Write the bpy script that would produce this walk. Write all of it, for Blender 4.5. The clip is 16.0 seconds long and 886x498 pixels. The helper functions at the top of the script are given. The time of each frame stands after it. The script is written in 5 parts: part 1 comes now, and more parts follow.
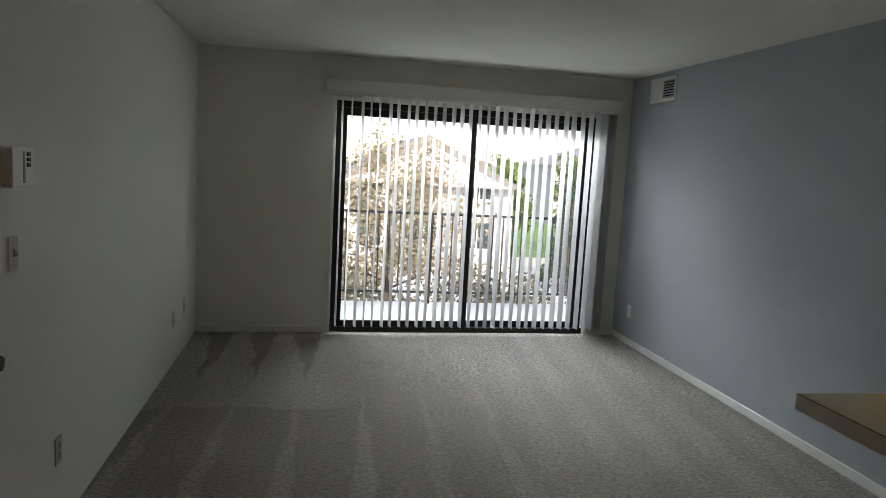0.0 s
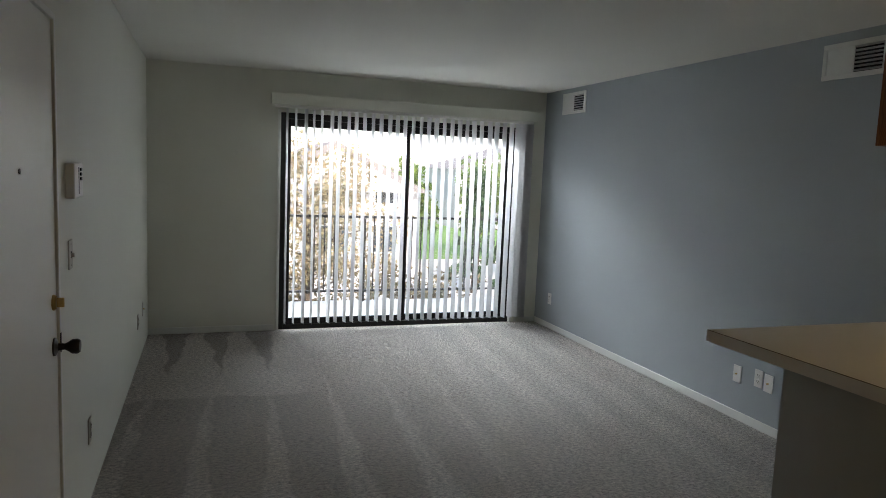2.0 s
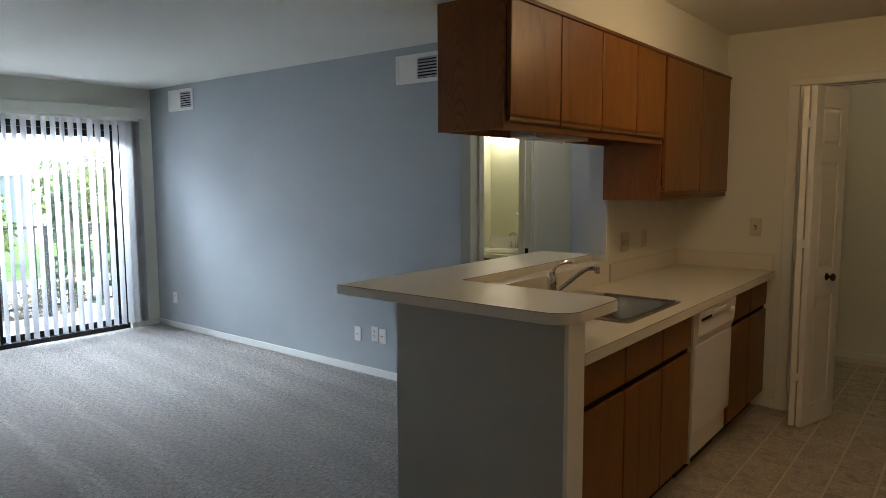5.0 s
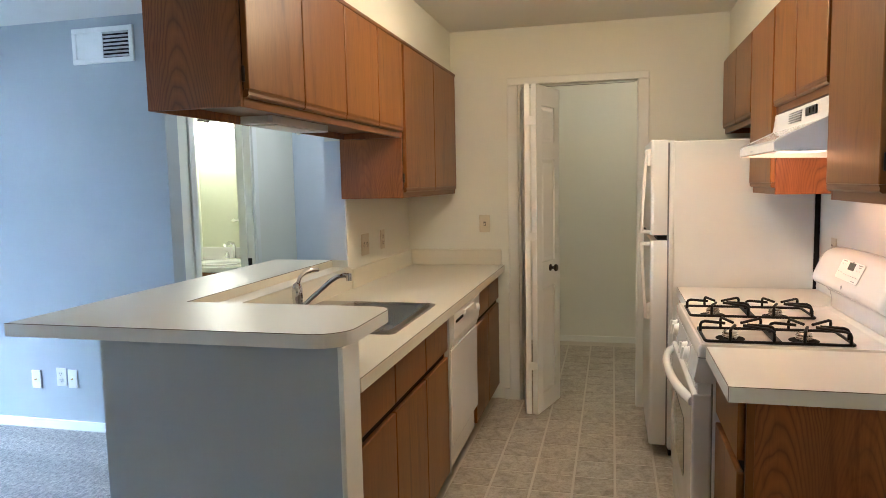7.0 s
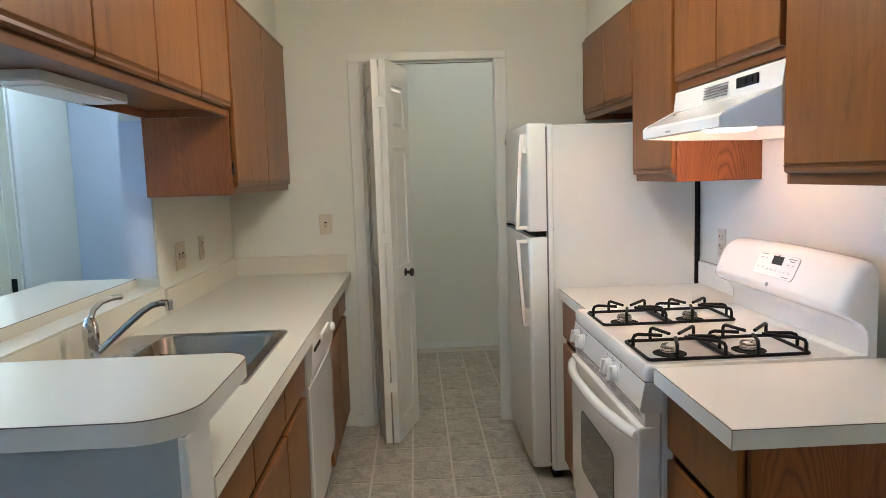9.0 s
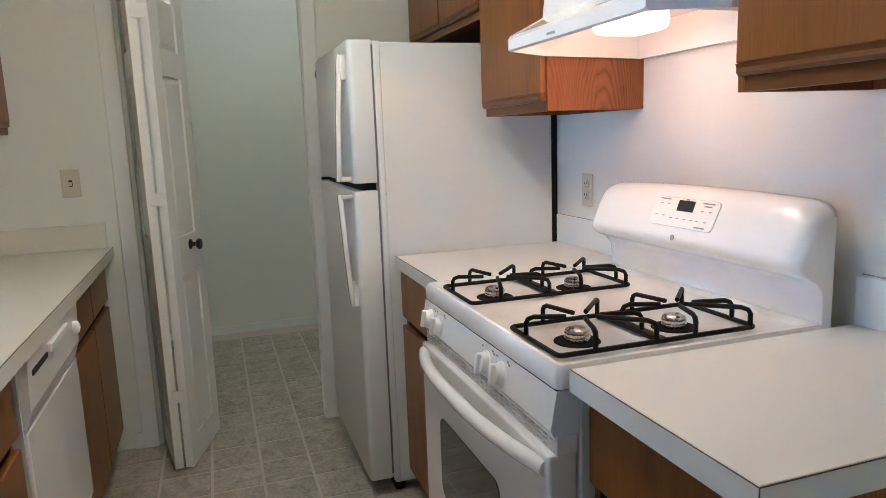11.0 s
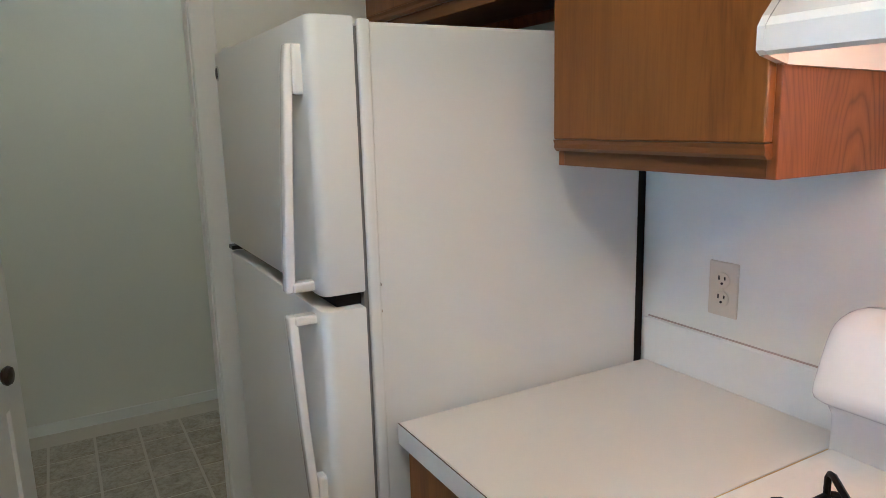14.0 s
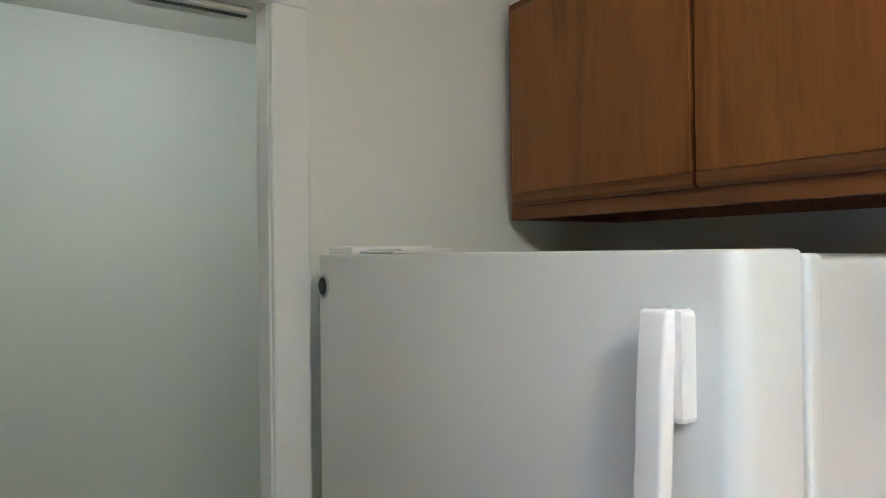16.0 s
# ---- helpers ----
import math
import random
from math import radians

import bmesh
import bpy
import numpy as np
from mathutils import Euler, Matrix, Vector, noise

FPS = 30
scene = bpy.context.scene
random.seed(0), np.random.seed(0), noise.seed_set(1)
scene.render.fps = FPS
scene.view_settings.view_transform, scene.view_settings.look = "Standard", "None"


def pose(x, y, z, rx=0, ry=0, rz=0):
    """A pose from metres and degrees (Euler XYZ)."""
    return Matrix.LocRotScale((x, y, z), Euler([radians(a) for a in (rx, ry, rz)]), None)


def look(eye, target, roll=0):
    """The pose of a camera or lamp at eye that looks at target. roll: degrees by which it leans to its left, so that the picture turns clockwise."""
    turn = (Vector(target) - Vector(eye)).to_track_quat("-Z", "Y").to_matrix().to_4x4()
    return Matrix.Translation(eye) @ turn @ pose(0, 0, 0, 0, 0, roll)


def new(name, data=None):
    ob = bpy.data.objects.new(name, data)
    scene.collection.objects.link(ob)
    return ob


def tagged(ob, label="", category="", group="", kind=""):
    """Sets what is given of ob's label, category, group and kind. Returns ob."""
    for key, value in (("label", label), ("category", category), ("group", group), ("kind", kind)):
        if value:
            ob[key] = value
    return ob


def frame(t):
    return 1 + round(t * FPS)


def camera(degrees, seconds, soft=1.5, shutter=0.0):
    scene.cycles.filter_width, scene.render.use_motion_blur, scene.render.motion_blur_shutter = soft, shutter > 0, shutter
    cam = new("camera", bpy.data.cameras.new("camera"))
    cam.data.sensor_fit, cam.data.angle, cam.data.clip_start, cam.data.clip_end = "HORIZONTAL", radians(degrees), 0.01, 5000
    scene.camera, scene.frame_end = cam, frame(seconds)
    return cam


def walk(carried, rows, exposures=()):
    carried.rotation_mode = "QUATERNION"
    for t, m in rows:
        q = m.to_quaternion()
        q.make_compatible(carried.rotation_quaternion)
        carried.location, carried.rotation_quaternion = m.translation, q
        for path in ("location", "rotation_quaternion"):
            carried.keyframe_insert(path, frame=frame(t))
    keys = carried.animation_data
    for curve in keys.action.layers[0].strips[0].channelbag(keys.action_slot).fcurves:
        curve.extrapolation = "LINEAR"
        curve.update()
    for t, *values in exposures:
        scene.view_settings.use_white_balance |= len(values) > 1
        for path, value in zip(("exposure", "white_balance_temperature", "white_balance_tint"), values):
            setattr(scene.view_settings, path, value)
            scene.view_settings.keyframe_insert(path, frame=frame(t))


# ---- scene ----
cam = camera(66.2, 16.0, soft=0.6)
PATH = [
    (0, (0.482, 0.683, 1.566), (0.857, 2.632, 1.317), 3.2),
    (0.5, (0.323, 0.582, 1.568), (0.703, 2.53, 1.325), 3.1),
    (1, (0.218, 0.45, 1.575), (0.66, 2.386, 1.338), 2.7),
    (1.5, (0.139, 0.302, 1.572), (0.674, 2.215, 1.342), 2.6),
    (2, (0.004, 0.201, 1.567), (0.658, 2.077, 1.344), 2.4),
    (2.5, (-0.18, 0.095, 1.562), (0.7, 1.879, 1.35), 2.0),
    (3, (-0.235, 0.034, 1.55), (0.836, 1.711, 1.347), 1.5),
    (3.5, (-0.243, 0.003, 1.524), (0.928, 1.612, 1.324), 1.4),
    (4, (-0.278, 0.007, 1.516), (0.999, 1.533, 1.316), 1.2),
    (4.5, (-0.37, -0.032, 1.533), (1.064, 1.347, 1.327), 0.6),
    (4.7, (-0.356, -0.06, 1.526), (1.13, 1.262, 1.32), 0.2),
    (6.8, (-0.025, 0.212, 1.461), (1.874, 0.809, 1.273), -1.0),
    (7, (-0.01, 0.287, 1.463), (1.921, 0.771, 1.27), -1.2),
    (7.5, (0.067, 0.401, 1.455), (2.039, 0.667, 1.254), -1.7),
    (8, (0.228, 0.517, 1.453), (2.215, 0.615, 1.246), -1.8),
    (8.5, (0.394, 0.577, 1.462), (2.383, 0.583, 1.254), -1.8),
    (9, (0.578, 0.605, 1.437), (2.565, 0.527, 1.224), -1.9),
    (9.5, (0.762, 0.56, 1.401), (2.739, 0.357, 1.185), -2.0),
    (10, (0.945, 0.524, 1.354), (2.901, 0.177, 1.13), -2.0),
    (10.2, (1.011, 0.529, 1.343), (2.956, 0.133, 1.095), -2.1),
    (12.3, (1.779, 0.581, 1.325), (3.533, -0.306, 0.951), -1.6),
    (12.5, (1.859, 0.575, 1.343), (3.609, -0.318, 0.97), -1.6),
    (13, (2.046, 0.537, 1.384), (3.782, -0.385, 1.014), -1.5),
    (13.5, (2.252, 0.479, 1.445), (3.972, -0.47, 1.07), -1.6),
    (14, (2.484, 0.48, 1.48), (4.196, -0.482, 1.105), -1.5),
    (14.5, (2.698, 0.508, 1.524), (4.38, -0.509, 1.152), -1.6),
    (15, (2.899, 0.456, 1.577), (4.571, -0.601, 1.282), -1.6),
    (15.5, (3.079, 0.471, 1.65), (4.75, -0.623, 1.564), -1.0),
    (16, (3.32, 0.535, 1.655), (4.977, -0.585, 1.669), -0.7),
]
EXPOSURES = [
    (0.0, 2.02, 7200, 13), (0.5, 2.22, 7200, 13), (1.0, 2.34, 7100, 13), (1.6, 2.32, 7000, 14), (2.5, 2.46, 6800, 14), (3.0, 2.68, 6500, 14), (4.7, 2.94, 6300, 13), (6.8, 4.80, 5150, 11), (7.5, 4.90, 4700, 9),
    (9.0, 4.84, 4350, 7), (10.2, 4.78, 4200, 7), (12.3, 4.42, 4200, 6), (14.5, 4.37, 4250, 6), (15.5, 4.43, 4250, 5), (16.0, 4.75, 4050, 5),
]
walk(cam, [(t, look(eye, target, roll)) for t, eye, target, roll in PATH], EXPOSURES)

# ---- world and light ----
world = bpy.data.worlds.new("world")
scene.world = world
world.use_nodes = True
wn = world.node_tree.nodes
sky = wn.new("ShaderNodeTexSky")
sky.sky_type, sky.sun_disc = "NISHITA", False
sky.sun_elevation, sky.sun_rotation = radians(42), radians(160)
wn["Background"].inputs["Strength"].default_value = 0.11
world.node_tree.links.new(sky.outputs[0], wn["Background"].inputs["Color"])

sun_data = bpy.data.lights.new("sun", "SUN")
sun_data.energy, sun_data.angle, sun_data.color = 1.6, radians(0.6), (1.0, 0.95, 0.86)
sun = new("sun", sun_data)
sun.matrix_world = look((2, -20, 22), (5, 10, 0))


def lamp(name, kind, place, watts, colour, size=0.1, aim=None, size_y=None):
    data = bpy.data.lights.new(name, kind)
    data.energy, data.color = watts, colour
    if kind == "AREA":
        data.size = size
        if size_y:
            data.shape, data.size_y = "RECTANGLE", size_y
    else:
        data.shadow_soft_size = size
    ob = new(name, data)
    ob.matrix_world = look(place, aim) if aim else Matrix.Translation(place)
    return ob


LX, GX, WY, FX, RY, NY, CZ = -0.505, 3.372, 6.747, 4.426, -0.687, 1.635, 2.44
WARM = (1.0, 0.595, 0.21)
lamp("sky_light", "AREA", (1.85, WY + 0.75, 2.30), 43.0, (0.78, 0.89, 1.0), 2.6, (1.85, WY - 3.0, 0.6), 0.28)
lamp("kitchen_lamp", "POINT", (2.75, 0.48, 2.22), 0.90, WARM, 0.10)
lamp("dining_lamp", "POINT", (-0.75, -0.95, 2.24), 0.80, WARM, 0.12)
lamp("hood_lamp", "POINT", (2.74, -0.34, 1.538), 0.155, (1.0, 0.38, 0.13), 0.03)
lamp("bathroom_lamp", "POINT", (4.62, 3.24, 2.02), 0.31, (1.0, 0.80, 0.50), 0.14)
# fill light for the hall: an added source, none is known there
lamp("hall_fill_lamp", "AREA", (4.15, 2.22, 2.37), 0.19, (1.0, 0.92, 0.82), 0.26, (4.15, 2.221, 0.0), 0.26)
lamp("closet_lamp", "POINT", (5.36, 0.17, 2.29), 0.24, (1.0, 0.665, 0.32), 0.07)


# ---- materials ----
def nodes_of(name):
    m = bpy.data.materials.new(name)
    m.use_nodes = True
    return m, m.node_tree.nodes, m.node_tree.links, m.node_tree.nodes["Principled BSDF"]


def position(n, l, scale=(1, 1, 1), shift=True):
    """World position, stretched, with a random shift for each object."""
    geo = n.new("ShaderNodeNewGeometry")
    mapping = n.new("ShaderNodeMapping")
    mapping.inputs["Scale"].default_value = scale
    l.new(geo.outputs["Position"], mapping.inputs["Vector"])
    if shift:
        info = n.new("ShaderNodeObjectInfo")
        mul = n.new("ShaderNodeMath")
        mul.operation = "MULTIPLY"
        mul.inputs[1].default_value = 37.0
        l.new(info.outputs["Random"], mul.inputs[0])
        l.new(mul.outputs[0], mapping.inputs["Location"])
    return mapping.outputs["Vector"]


def noise_tex(n, l, vec, scale, detail=4.0, rough=0.55, distort=0.0):
    t = n.new("ShaderNodeTexNoise")
    t.inputs["Scale"].default_value, t.inputs["Detail"].default_value = scale, detail
    t.inputs["Roughness"].default_value, t.inputs["Distortion"].default_value = rough, distort
    l.new(vec, t.inputs["Vector"])
    return t.outputs["Fac"]


def ramp(n, l, fac, stops):
    r = n.new("ShaderNodeValToRGB")
    while len(r.color_ramp.elements) < len(stops):
        r.color_ramp.elements.new(0.5)
    for e, (p, c) in zip(r.color_ramp.elements, stops):
        e.position, e.color = p, (*c, 1)
    l.new(fac, r.inputs["Fac"])
    return r.outputs["Color"]


def mixed(n, l, fac, a, b, kind="MIX"):
    m = n.new("ShaderNodeMix")
    m.data_type, m.blend_type = "RGBA", kind
    for socket, v in ((m.inputs[0], fac), (m.inputs[6], a), (m.inputs[7], b)):
        if isinstance(v, (int, float)):
            socket.default_value = v
        elif isinstance(v, tuple):
            socket.default_value = (*v, 1)
        else:
            l.new(v, socket)
    return m.outputs[2]


def bumped(n, l, p, height, strength, distance):
    b = n.new("ShaderNodeBump")
    b.inputs["Strength"].default_value, b.inputs["Distance"].default_value = strength, distance
    l.new(height, b.inputs["Height"])
    l.new(b.outputs["Normal"], p.inputs["Normal"])


def shade(c, k):
    return tuple(min(1.0, v * k) for v in c)


def plain(name, colour, rough=0.5, metal=0.0, var=0.07, scale=3.0, fine=90.0, bump=0.15, depth=0.001, coat=0.0):
    """A paint, plastic or metal with a broad and a fine variation, fine relief and uneven gloss."""
    m, n, l, p = nodes_of(name)
    vec = position(n, l)
    broad, small = noise_tex(n, l, vec, scale, 3), noise_tex(n, l, vec, fine, 3)
    c = ramp(n, l, broad, [(0.3, shade(colour, 1 - var)), (0.7, shade(colour, 1 + var))])
    c = mixed(n, l, 0.35, c, ramp(n, l, small, [(0.35, shade(colour, 1 - var * 0.8)), (0.65, shade(colour, 1 + var * 0.6))]))
    l.new(c, p.inputs["Base Color"])
    r = n.new("ShaderNodeMapRange")
    r.inputs["To Min"].default_value, r.inputs["To Max"].default_value = max(0.02, rough - 0.06), min(1.0, rough + 0.08)
    l.new(broad, r.inputs["Value"])
    l.new(r.outputs[0], p.inputs["Roughness"])
    p.inputs["Metallic"].default_value, p.inputs["Coat Weight"].default_value = metal, coat
    if bump:
        bumped(n, l, p, small, bump, depth)
    return m


def wood(name, dark, light, along="z", rough=0.37, cathedral=False):
    """Stained oak: long grain, pores, and where asked for the arched figure of a flat-sawn panel."""
    m, n, l, p = nodes_of(name)
    k = {"z": (1, 1, 0.06), "x": (0.06, 1, 1), "y": (1, 0.06, 1)}[along]
    vec = position(n, l, k)
    grain = noise_tex(n, l, position(n, l, tuple(1.0 if q == 1 else 0.10 for q in k)), 13, 7, 0.68, 1.1)
    pores = noise_tex(n, l, vec, 210, 2, 0.5)
    broad = noise_tex(n, l, position(n, l), 2.2, 2)
    mid = tuple((a + b) / 2 for a, b in zip(dark, light))
    c = ramp(n, l, grain, [(0.25, dark), (0.5, mid), (0.75, light)])
    if cathedral:
        def calc(kind, a, b_):
            q = n.new("ShaderNodeMath")
            q.operation = kind
            for s, v in zip(q.inputs, (a, b_)):
                if isinstance(v, (int, float)):
                    s.default_value = v
                else:
                    l.new(v, s)
            return q.outputs[0]
        xyz = n.new("ShaderNodeSeparateXYZ")
        l.new(position(n, l, shift=False), xyz.inputs[0])
        wav = noise_tex(n, l, position(n, l, (3.0, 3.0, 1.0)), 2.2, 3, 0.6)
        across = calc("ADD", xyz.outputs[1], calc("MULTIPLY", wav, 0.07))
        u = calc("MULTIPLY", calc("SUBTRACT", calc("FRACT", calc("DIVIDE", across, 0.205), 0.0), 0.5), 0.205)
        arch = calc("ADD", calc("ADD", xyz.outputs[2], calc("MULTIPLY", wav, 0.22)), calc("MULTIPLY", calc("MULTIPLY", u, u), 48.0))
        lines = calc("FRACT", calc("DIVIDE", arch, 0.062), 0.0)
        figure = ramp(n, l, noise_tex(n, l, position(n, l, (1.0, 1.0, 0.35)), 5.0, 2), [(0.38, (0.22, 0.22, 0.22)), (0.58, (0.75, 0.75, 0.75))])
        c = mixed(n, l, figure, c, ramp(n, l, lines, [(0.0, shade(dark, 0.72)), (0.16, mid), (0.55, light), (0.86, mid), (1.0, shade(dark, 0.72))]))
    streak = noise_tex(n, l, position(n, l, tuple(1.0 if q == 1 else 0.15 for q in k)), 11, 5, 0.65, 0.9)
    c = mixed(n, l, 1.0, c, ramp(n, l, streak, [(0.56, (1, 1, 1)), (0.68, (0.66, 0.58, 0.50))]), "MULTIPLY")
    c = mixed(n, l, 1.0, c, ramp(n, l, pores, [(0.34, (0.89, 0.87, 0.85)), (0.52, (1, 1, 1))]), "MULTIPLY")
    c = mixed(n, l, 1.0, c, ramp(n, l, broad, [(0.3, (0.86, 0.84, 0.82)), (0.7, (1.0, 1.0, 1.0))]), "MULTIPLY")
    l.new(c, p.inputs["Base Color"])
    p.inputs["Roughness"].default_value = rough
    p.inputs["Coat Weight"].default_value, p.inputs["Coat Roughness"].default_value = 0.06, 0.35
    p.inputs["Specular IOR Level"].default_value = 0.36
    bumped(n, l, p, pores, 0.25, 0.0006)
    return m


def carpet_material():
    """Cut pile: tufts, clumps, and the tracks that a vacuum cleaner leaves, with wedges towards the window wall."""
    m, n, l, p = nodes_of("carpet")
    vec = position(n, l, shift=False)

    def calc(kind, a, b_=None, c_=None):
        q = n.new("ShaderNodeMath")
        q.operation = kind
        for s, v in zip(q.inputs, (a, b_, c_)):
            if isinstance(v, (int, float)):
                s.default_value = v
            elif v is not None:
                l.new(v, s)
        return q.outputs[0]
    xyz = n.new("ShaderNodeSeparateXYZ")
    l.new(vec, xyz.inputs[0])
    wob = noise_tex(n, l, vec, 2.4, 2)
    x = calc("ADD", xyz.outputs[0], calc("MULTIPLY", wob, 0.16))
    y = calc("ADD", xyz.outputs[1], calc("MULTIPLY", wob, 0.30))

    def soft(v, lo, hi):
        r = n.new("ShaderNodeMapRange")
        r.inputs["From Min"].default_value, r.inputs["From Max"].default_value = lo, hi
        l.new(v, r.inputs["Value"])
        return r.outputs[0]

    def teeth(period, bend=0.0):
        q = calc("ADD", x, calc("MULTIPLY", y, bend))
        return calc("ABSOLUTE", calc("SUBTRACT", calc("FRACT", calc("DIVIDE", q, period)), 0.5))
    # by the window wall: a pale brushed field with dark wedges pointing into the room
    wall_wedge = soft(calc("SUBTRACT", calc("MULTIPLY", calc("SUBTRACT", y, 5.60), 0.26), teeth(0.36)), -0.03, 0.03)
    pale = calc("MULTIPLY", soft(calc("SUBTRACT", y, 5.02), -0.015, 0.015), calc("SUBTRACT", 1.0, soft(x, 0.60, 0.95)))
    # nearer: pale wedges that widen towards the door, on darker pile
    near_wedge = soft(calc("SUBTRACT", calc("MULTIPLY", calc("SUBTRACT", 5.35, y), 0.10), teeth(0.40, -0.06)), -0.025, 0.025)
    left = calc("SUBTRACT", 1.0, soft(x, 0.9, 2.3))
    track = soft(teeth(0.33, -0.10), 0.20, 0.34)
    flat = position(n, l, (1.0, 1.7, 1.0), shift=False)
    tuft, clump = noise_tex(n, l, flat, 150, 2, 0.7), noise_tex(n, l, flat, 34, 5, 0.9)
    broad = noise_tex(n, l, vec, 1.1, 3)
    base = (0.90, 0.82, 0.72)
    c = ramp(n, l, tuft, [(0.30, shade(base, 0.40)), (0.5, base), (0.70, shade(base, 1.3))])
    c = mixed(n, l, 1.0, c, ramp(n, l, clump, [(0.40, (0.26, 0.25, 0.245)), (0.60, (1.0, 1.0, 1.0))]), "MULTIPLY")
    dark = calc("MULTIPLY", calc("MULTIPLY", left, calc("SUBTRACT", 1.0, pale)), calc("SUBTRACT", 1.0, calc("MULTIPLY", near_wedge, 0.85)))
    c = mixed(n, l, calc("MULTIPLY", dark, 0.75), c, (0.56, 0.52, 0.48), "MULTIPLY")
    c = mixed(n, l, calc("MULTIPLY", calc("MULTIPLY", wall_wedge, pale), 0.95), c, (0.46, 0.42, 0.38), "MULTIPLY")
    c = mixed(n, l, calc("MULTIPLY", track, calc("MULTIPLY", calc("SUBTRACT", 1.0, left), calc("MULTIPLY", broad, 0.8))), c, (0.62, 0.64, 0.63), "MULTIPLY")
    c = mixed(n, l, 1.0, c, ramp(n, l, broad, [(0.35, (0.86, 0.85, 0.84)), (0.65, (1.0, 1.0, 1.0))]), "MULTIPLY")
    l.new(c, p.inputs["Base Color"])
    p.inputs["Roughness"].default_value = 1.0
    p.inputs["Sheen Weight"].default_value, p.inputs["Sheen Roughness"].default_value = 0.35, 0.6
    bumped(n, l, p, calc("ADD", tuft, calc("MULTIPLY", clump, 1.5)), 1.0, 0.022)
    return m


def tile_material():
    m, n, l, p = nodes_of("vinyl_tile")
    vec = position(n, l)
    cloud, speck = noise_tex(n, l, vec, 11, 5, 0.65, 0.8), noise_tex(n, l, vec, 60, 4, 0.7)
    c = ramp(n, l, cloud, [(0.32, (0.31, 0.275, 0.215)), (0.5, (0.43, 0.39, 0.315)), (0.7, (0.54, 0.495, 0.415))])
    c = mixed(n, l, 1.0, c, ramp(n, l, speck, [(0.38, (0.74, 0.72, 0.68)), (0.55, (1, 1, 1))]), "MULTIPLY")
    info = n.new("ShaderNodeObjectInfo")
    c = mixed(n, l, 1.0, c, ramp(n, l, info.outputs["Random"], [(0.0, (0.88, 0.87, 0.85)), (1.0, (1, 1, 1))]), "MULTIPLY")
    l.new(c, p.inputs["Base Color"])
    p.inputs["Roughness"].default_value = 0.42
    bumped(n, l, p, speck, 0.3, 0.001)
    return m


def glow(name, colour, strength):
    m, n, l, p = nodes_of(name)
    p.inputs["Base Color"].default_value = (0.8, 0.8, 0.78, 1)
    p.inputs["Emission Color"].default_value, p.inputs["Emission Strength"].default_value = (*colour, 1), strength
    return m


def glass(name, tint=(1, 1, 1), rough=0.0):
    m, n, l, p = nodes_of(name)
    p.inputs["Base Color"].default_value = (*tint, 1)
    p.inputs["Roughness"].default_value, p.inputs["Transmission Weight"].default_value, p.inputs["IOR"].default_value = rough, 1.0, 1.45
    return m


def vane_material():
    m, n, l, p = nodes_of("blind_vinyl")
    vec = position(n, l)
    c = ramp(n, l, noise_tex(n, l, vec, 40, 3), [(0.3, (0.62, 0.62, 0.62)), (0.7, (0.68, 0.68, 0.675))])
    l.new(c, p.inputs["Base Color"])
    p.inputs["Roughness"].default_value = 0.45
    tr = n.new("ShaderNodeBsdfTranslucent")
    l.new(c, tr.inputs["Color"])
    mix = n.new("ShaderNodeMixShader")
    mix.inputs[0].default_value = 0.32
    l.new(p.outputs[0], mix.inputs[1]), l.new(tr.outputs[0], mix.inputs[2])
    l.new(mix.outputs[0], n["Material Output"].inputs["Surface"])
    return m


def leaf_material(name, a, b, c3):
    m, n, l, p = nodes_of(name)
    geo = n.new("ShaderNodeNewGeometry")
    c = ramp(n, l, geo.outputs["Random Per Island"], [(0.0, a), (0.5, b), (1.0, c3)])
    c = mixed(n, l, 1.0, c, ramp(n, l, noise_tex(n, l, position(n, l), 1.5, 2), [(0.35, (0.6, 0.6, 0.6)), (0.65, (1, 1, 1))]), "MULTIPLY")
    l.new(c, p.inputs["Base Color"])
    p.inputs["Roughness"].default_value = 0.6
    return m


PAINT = plain("wall_paint", (0.715, 0.722, 0.640), 0.65, var=0.03, scale=1.2, fine=160, bump=0.25, depth=0.0012)
GREY = plain("grey_wall_paint", (0.355, 0.390, 0.41), 0.6, var=0.035, scale=1.2, fine=160, bump=0.25, depth=0.0012)
# pale wall paint with the cool cast of the hall's light in its colour
BLUECAST = plain("pale_paint_blue_cast", (0.54, 0.60, 0.69), 0.6, var=0.035, scale=1.2, fine=160, bump=0.25, depth=0.0012)
CEIL = plain("ceiling_paint", (0.715, 0.71, 0.655), 0.85, var=0.03, scale=1.5, fine=110, bump=0.5, depth=0.003)
TRIM = plain("trim_enamel", (0.74, 0.75, 0.705), 0.38, var=0.035, bump=0.08)
DOORW = plain("door_enamel", (0.73, 0.735, 0.69), 0.36, var=0.04, scale=2.0, bump=0.1)
BATHW = plain("bathroom_paint", (0.71, 0.73, 0.56), 0.6, var=0.03)
CARPET = carpet_material()
OAK = wood("oak_door_veneer", (0.160, 0.056, 0.006), (0.250, 0.097, 0.011))
OAKX = wood("oak_rail_veneer", (0.11, 0.037, 0.006), (0.18, 0.070, 0.012), "x")
OAKSIDE = wood("oak_side_panel", (0.155, 0.050, 0.011), (0.285, 0.104, 0.023), "z", 0.45, True)
# near-black puts the shade behind door gaps into the colour; also toe kicks
RECESSBLACK = plain("near_black_recess", (0.012, 0.006, 0.004), 0.75, var=0.2)
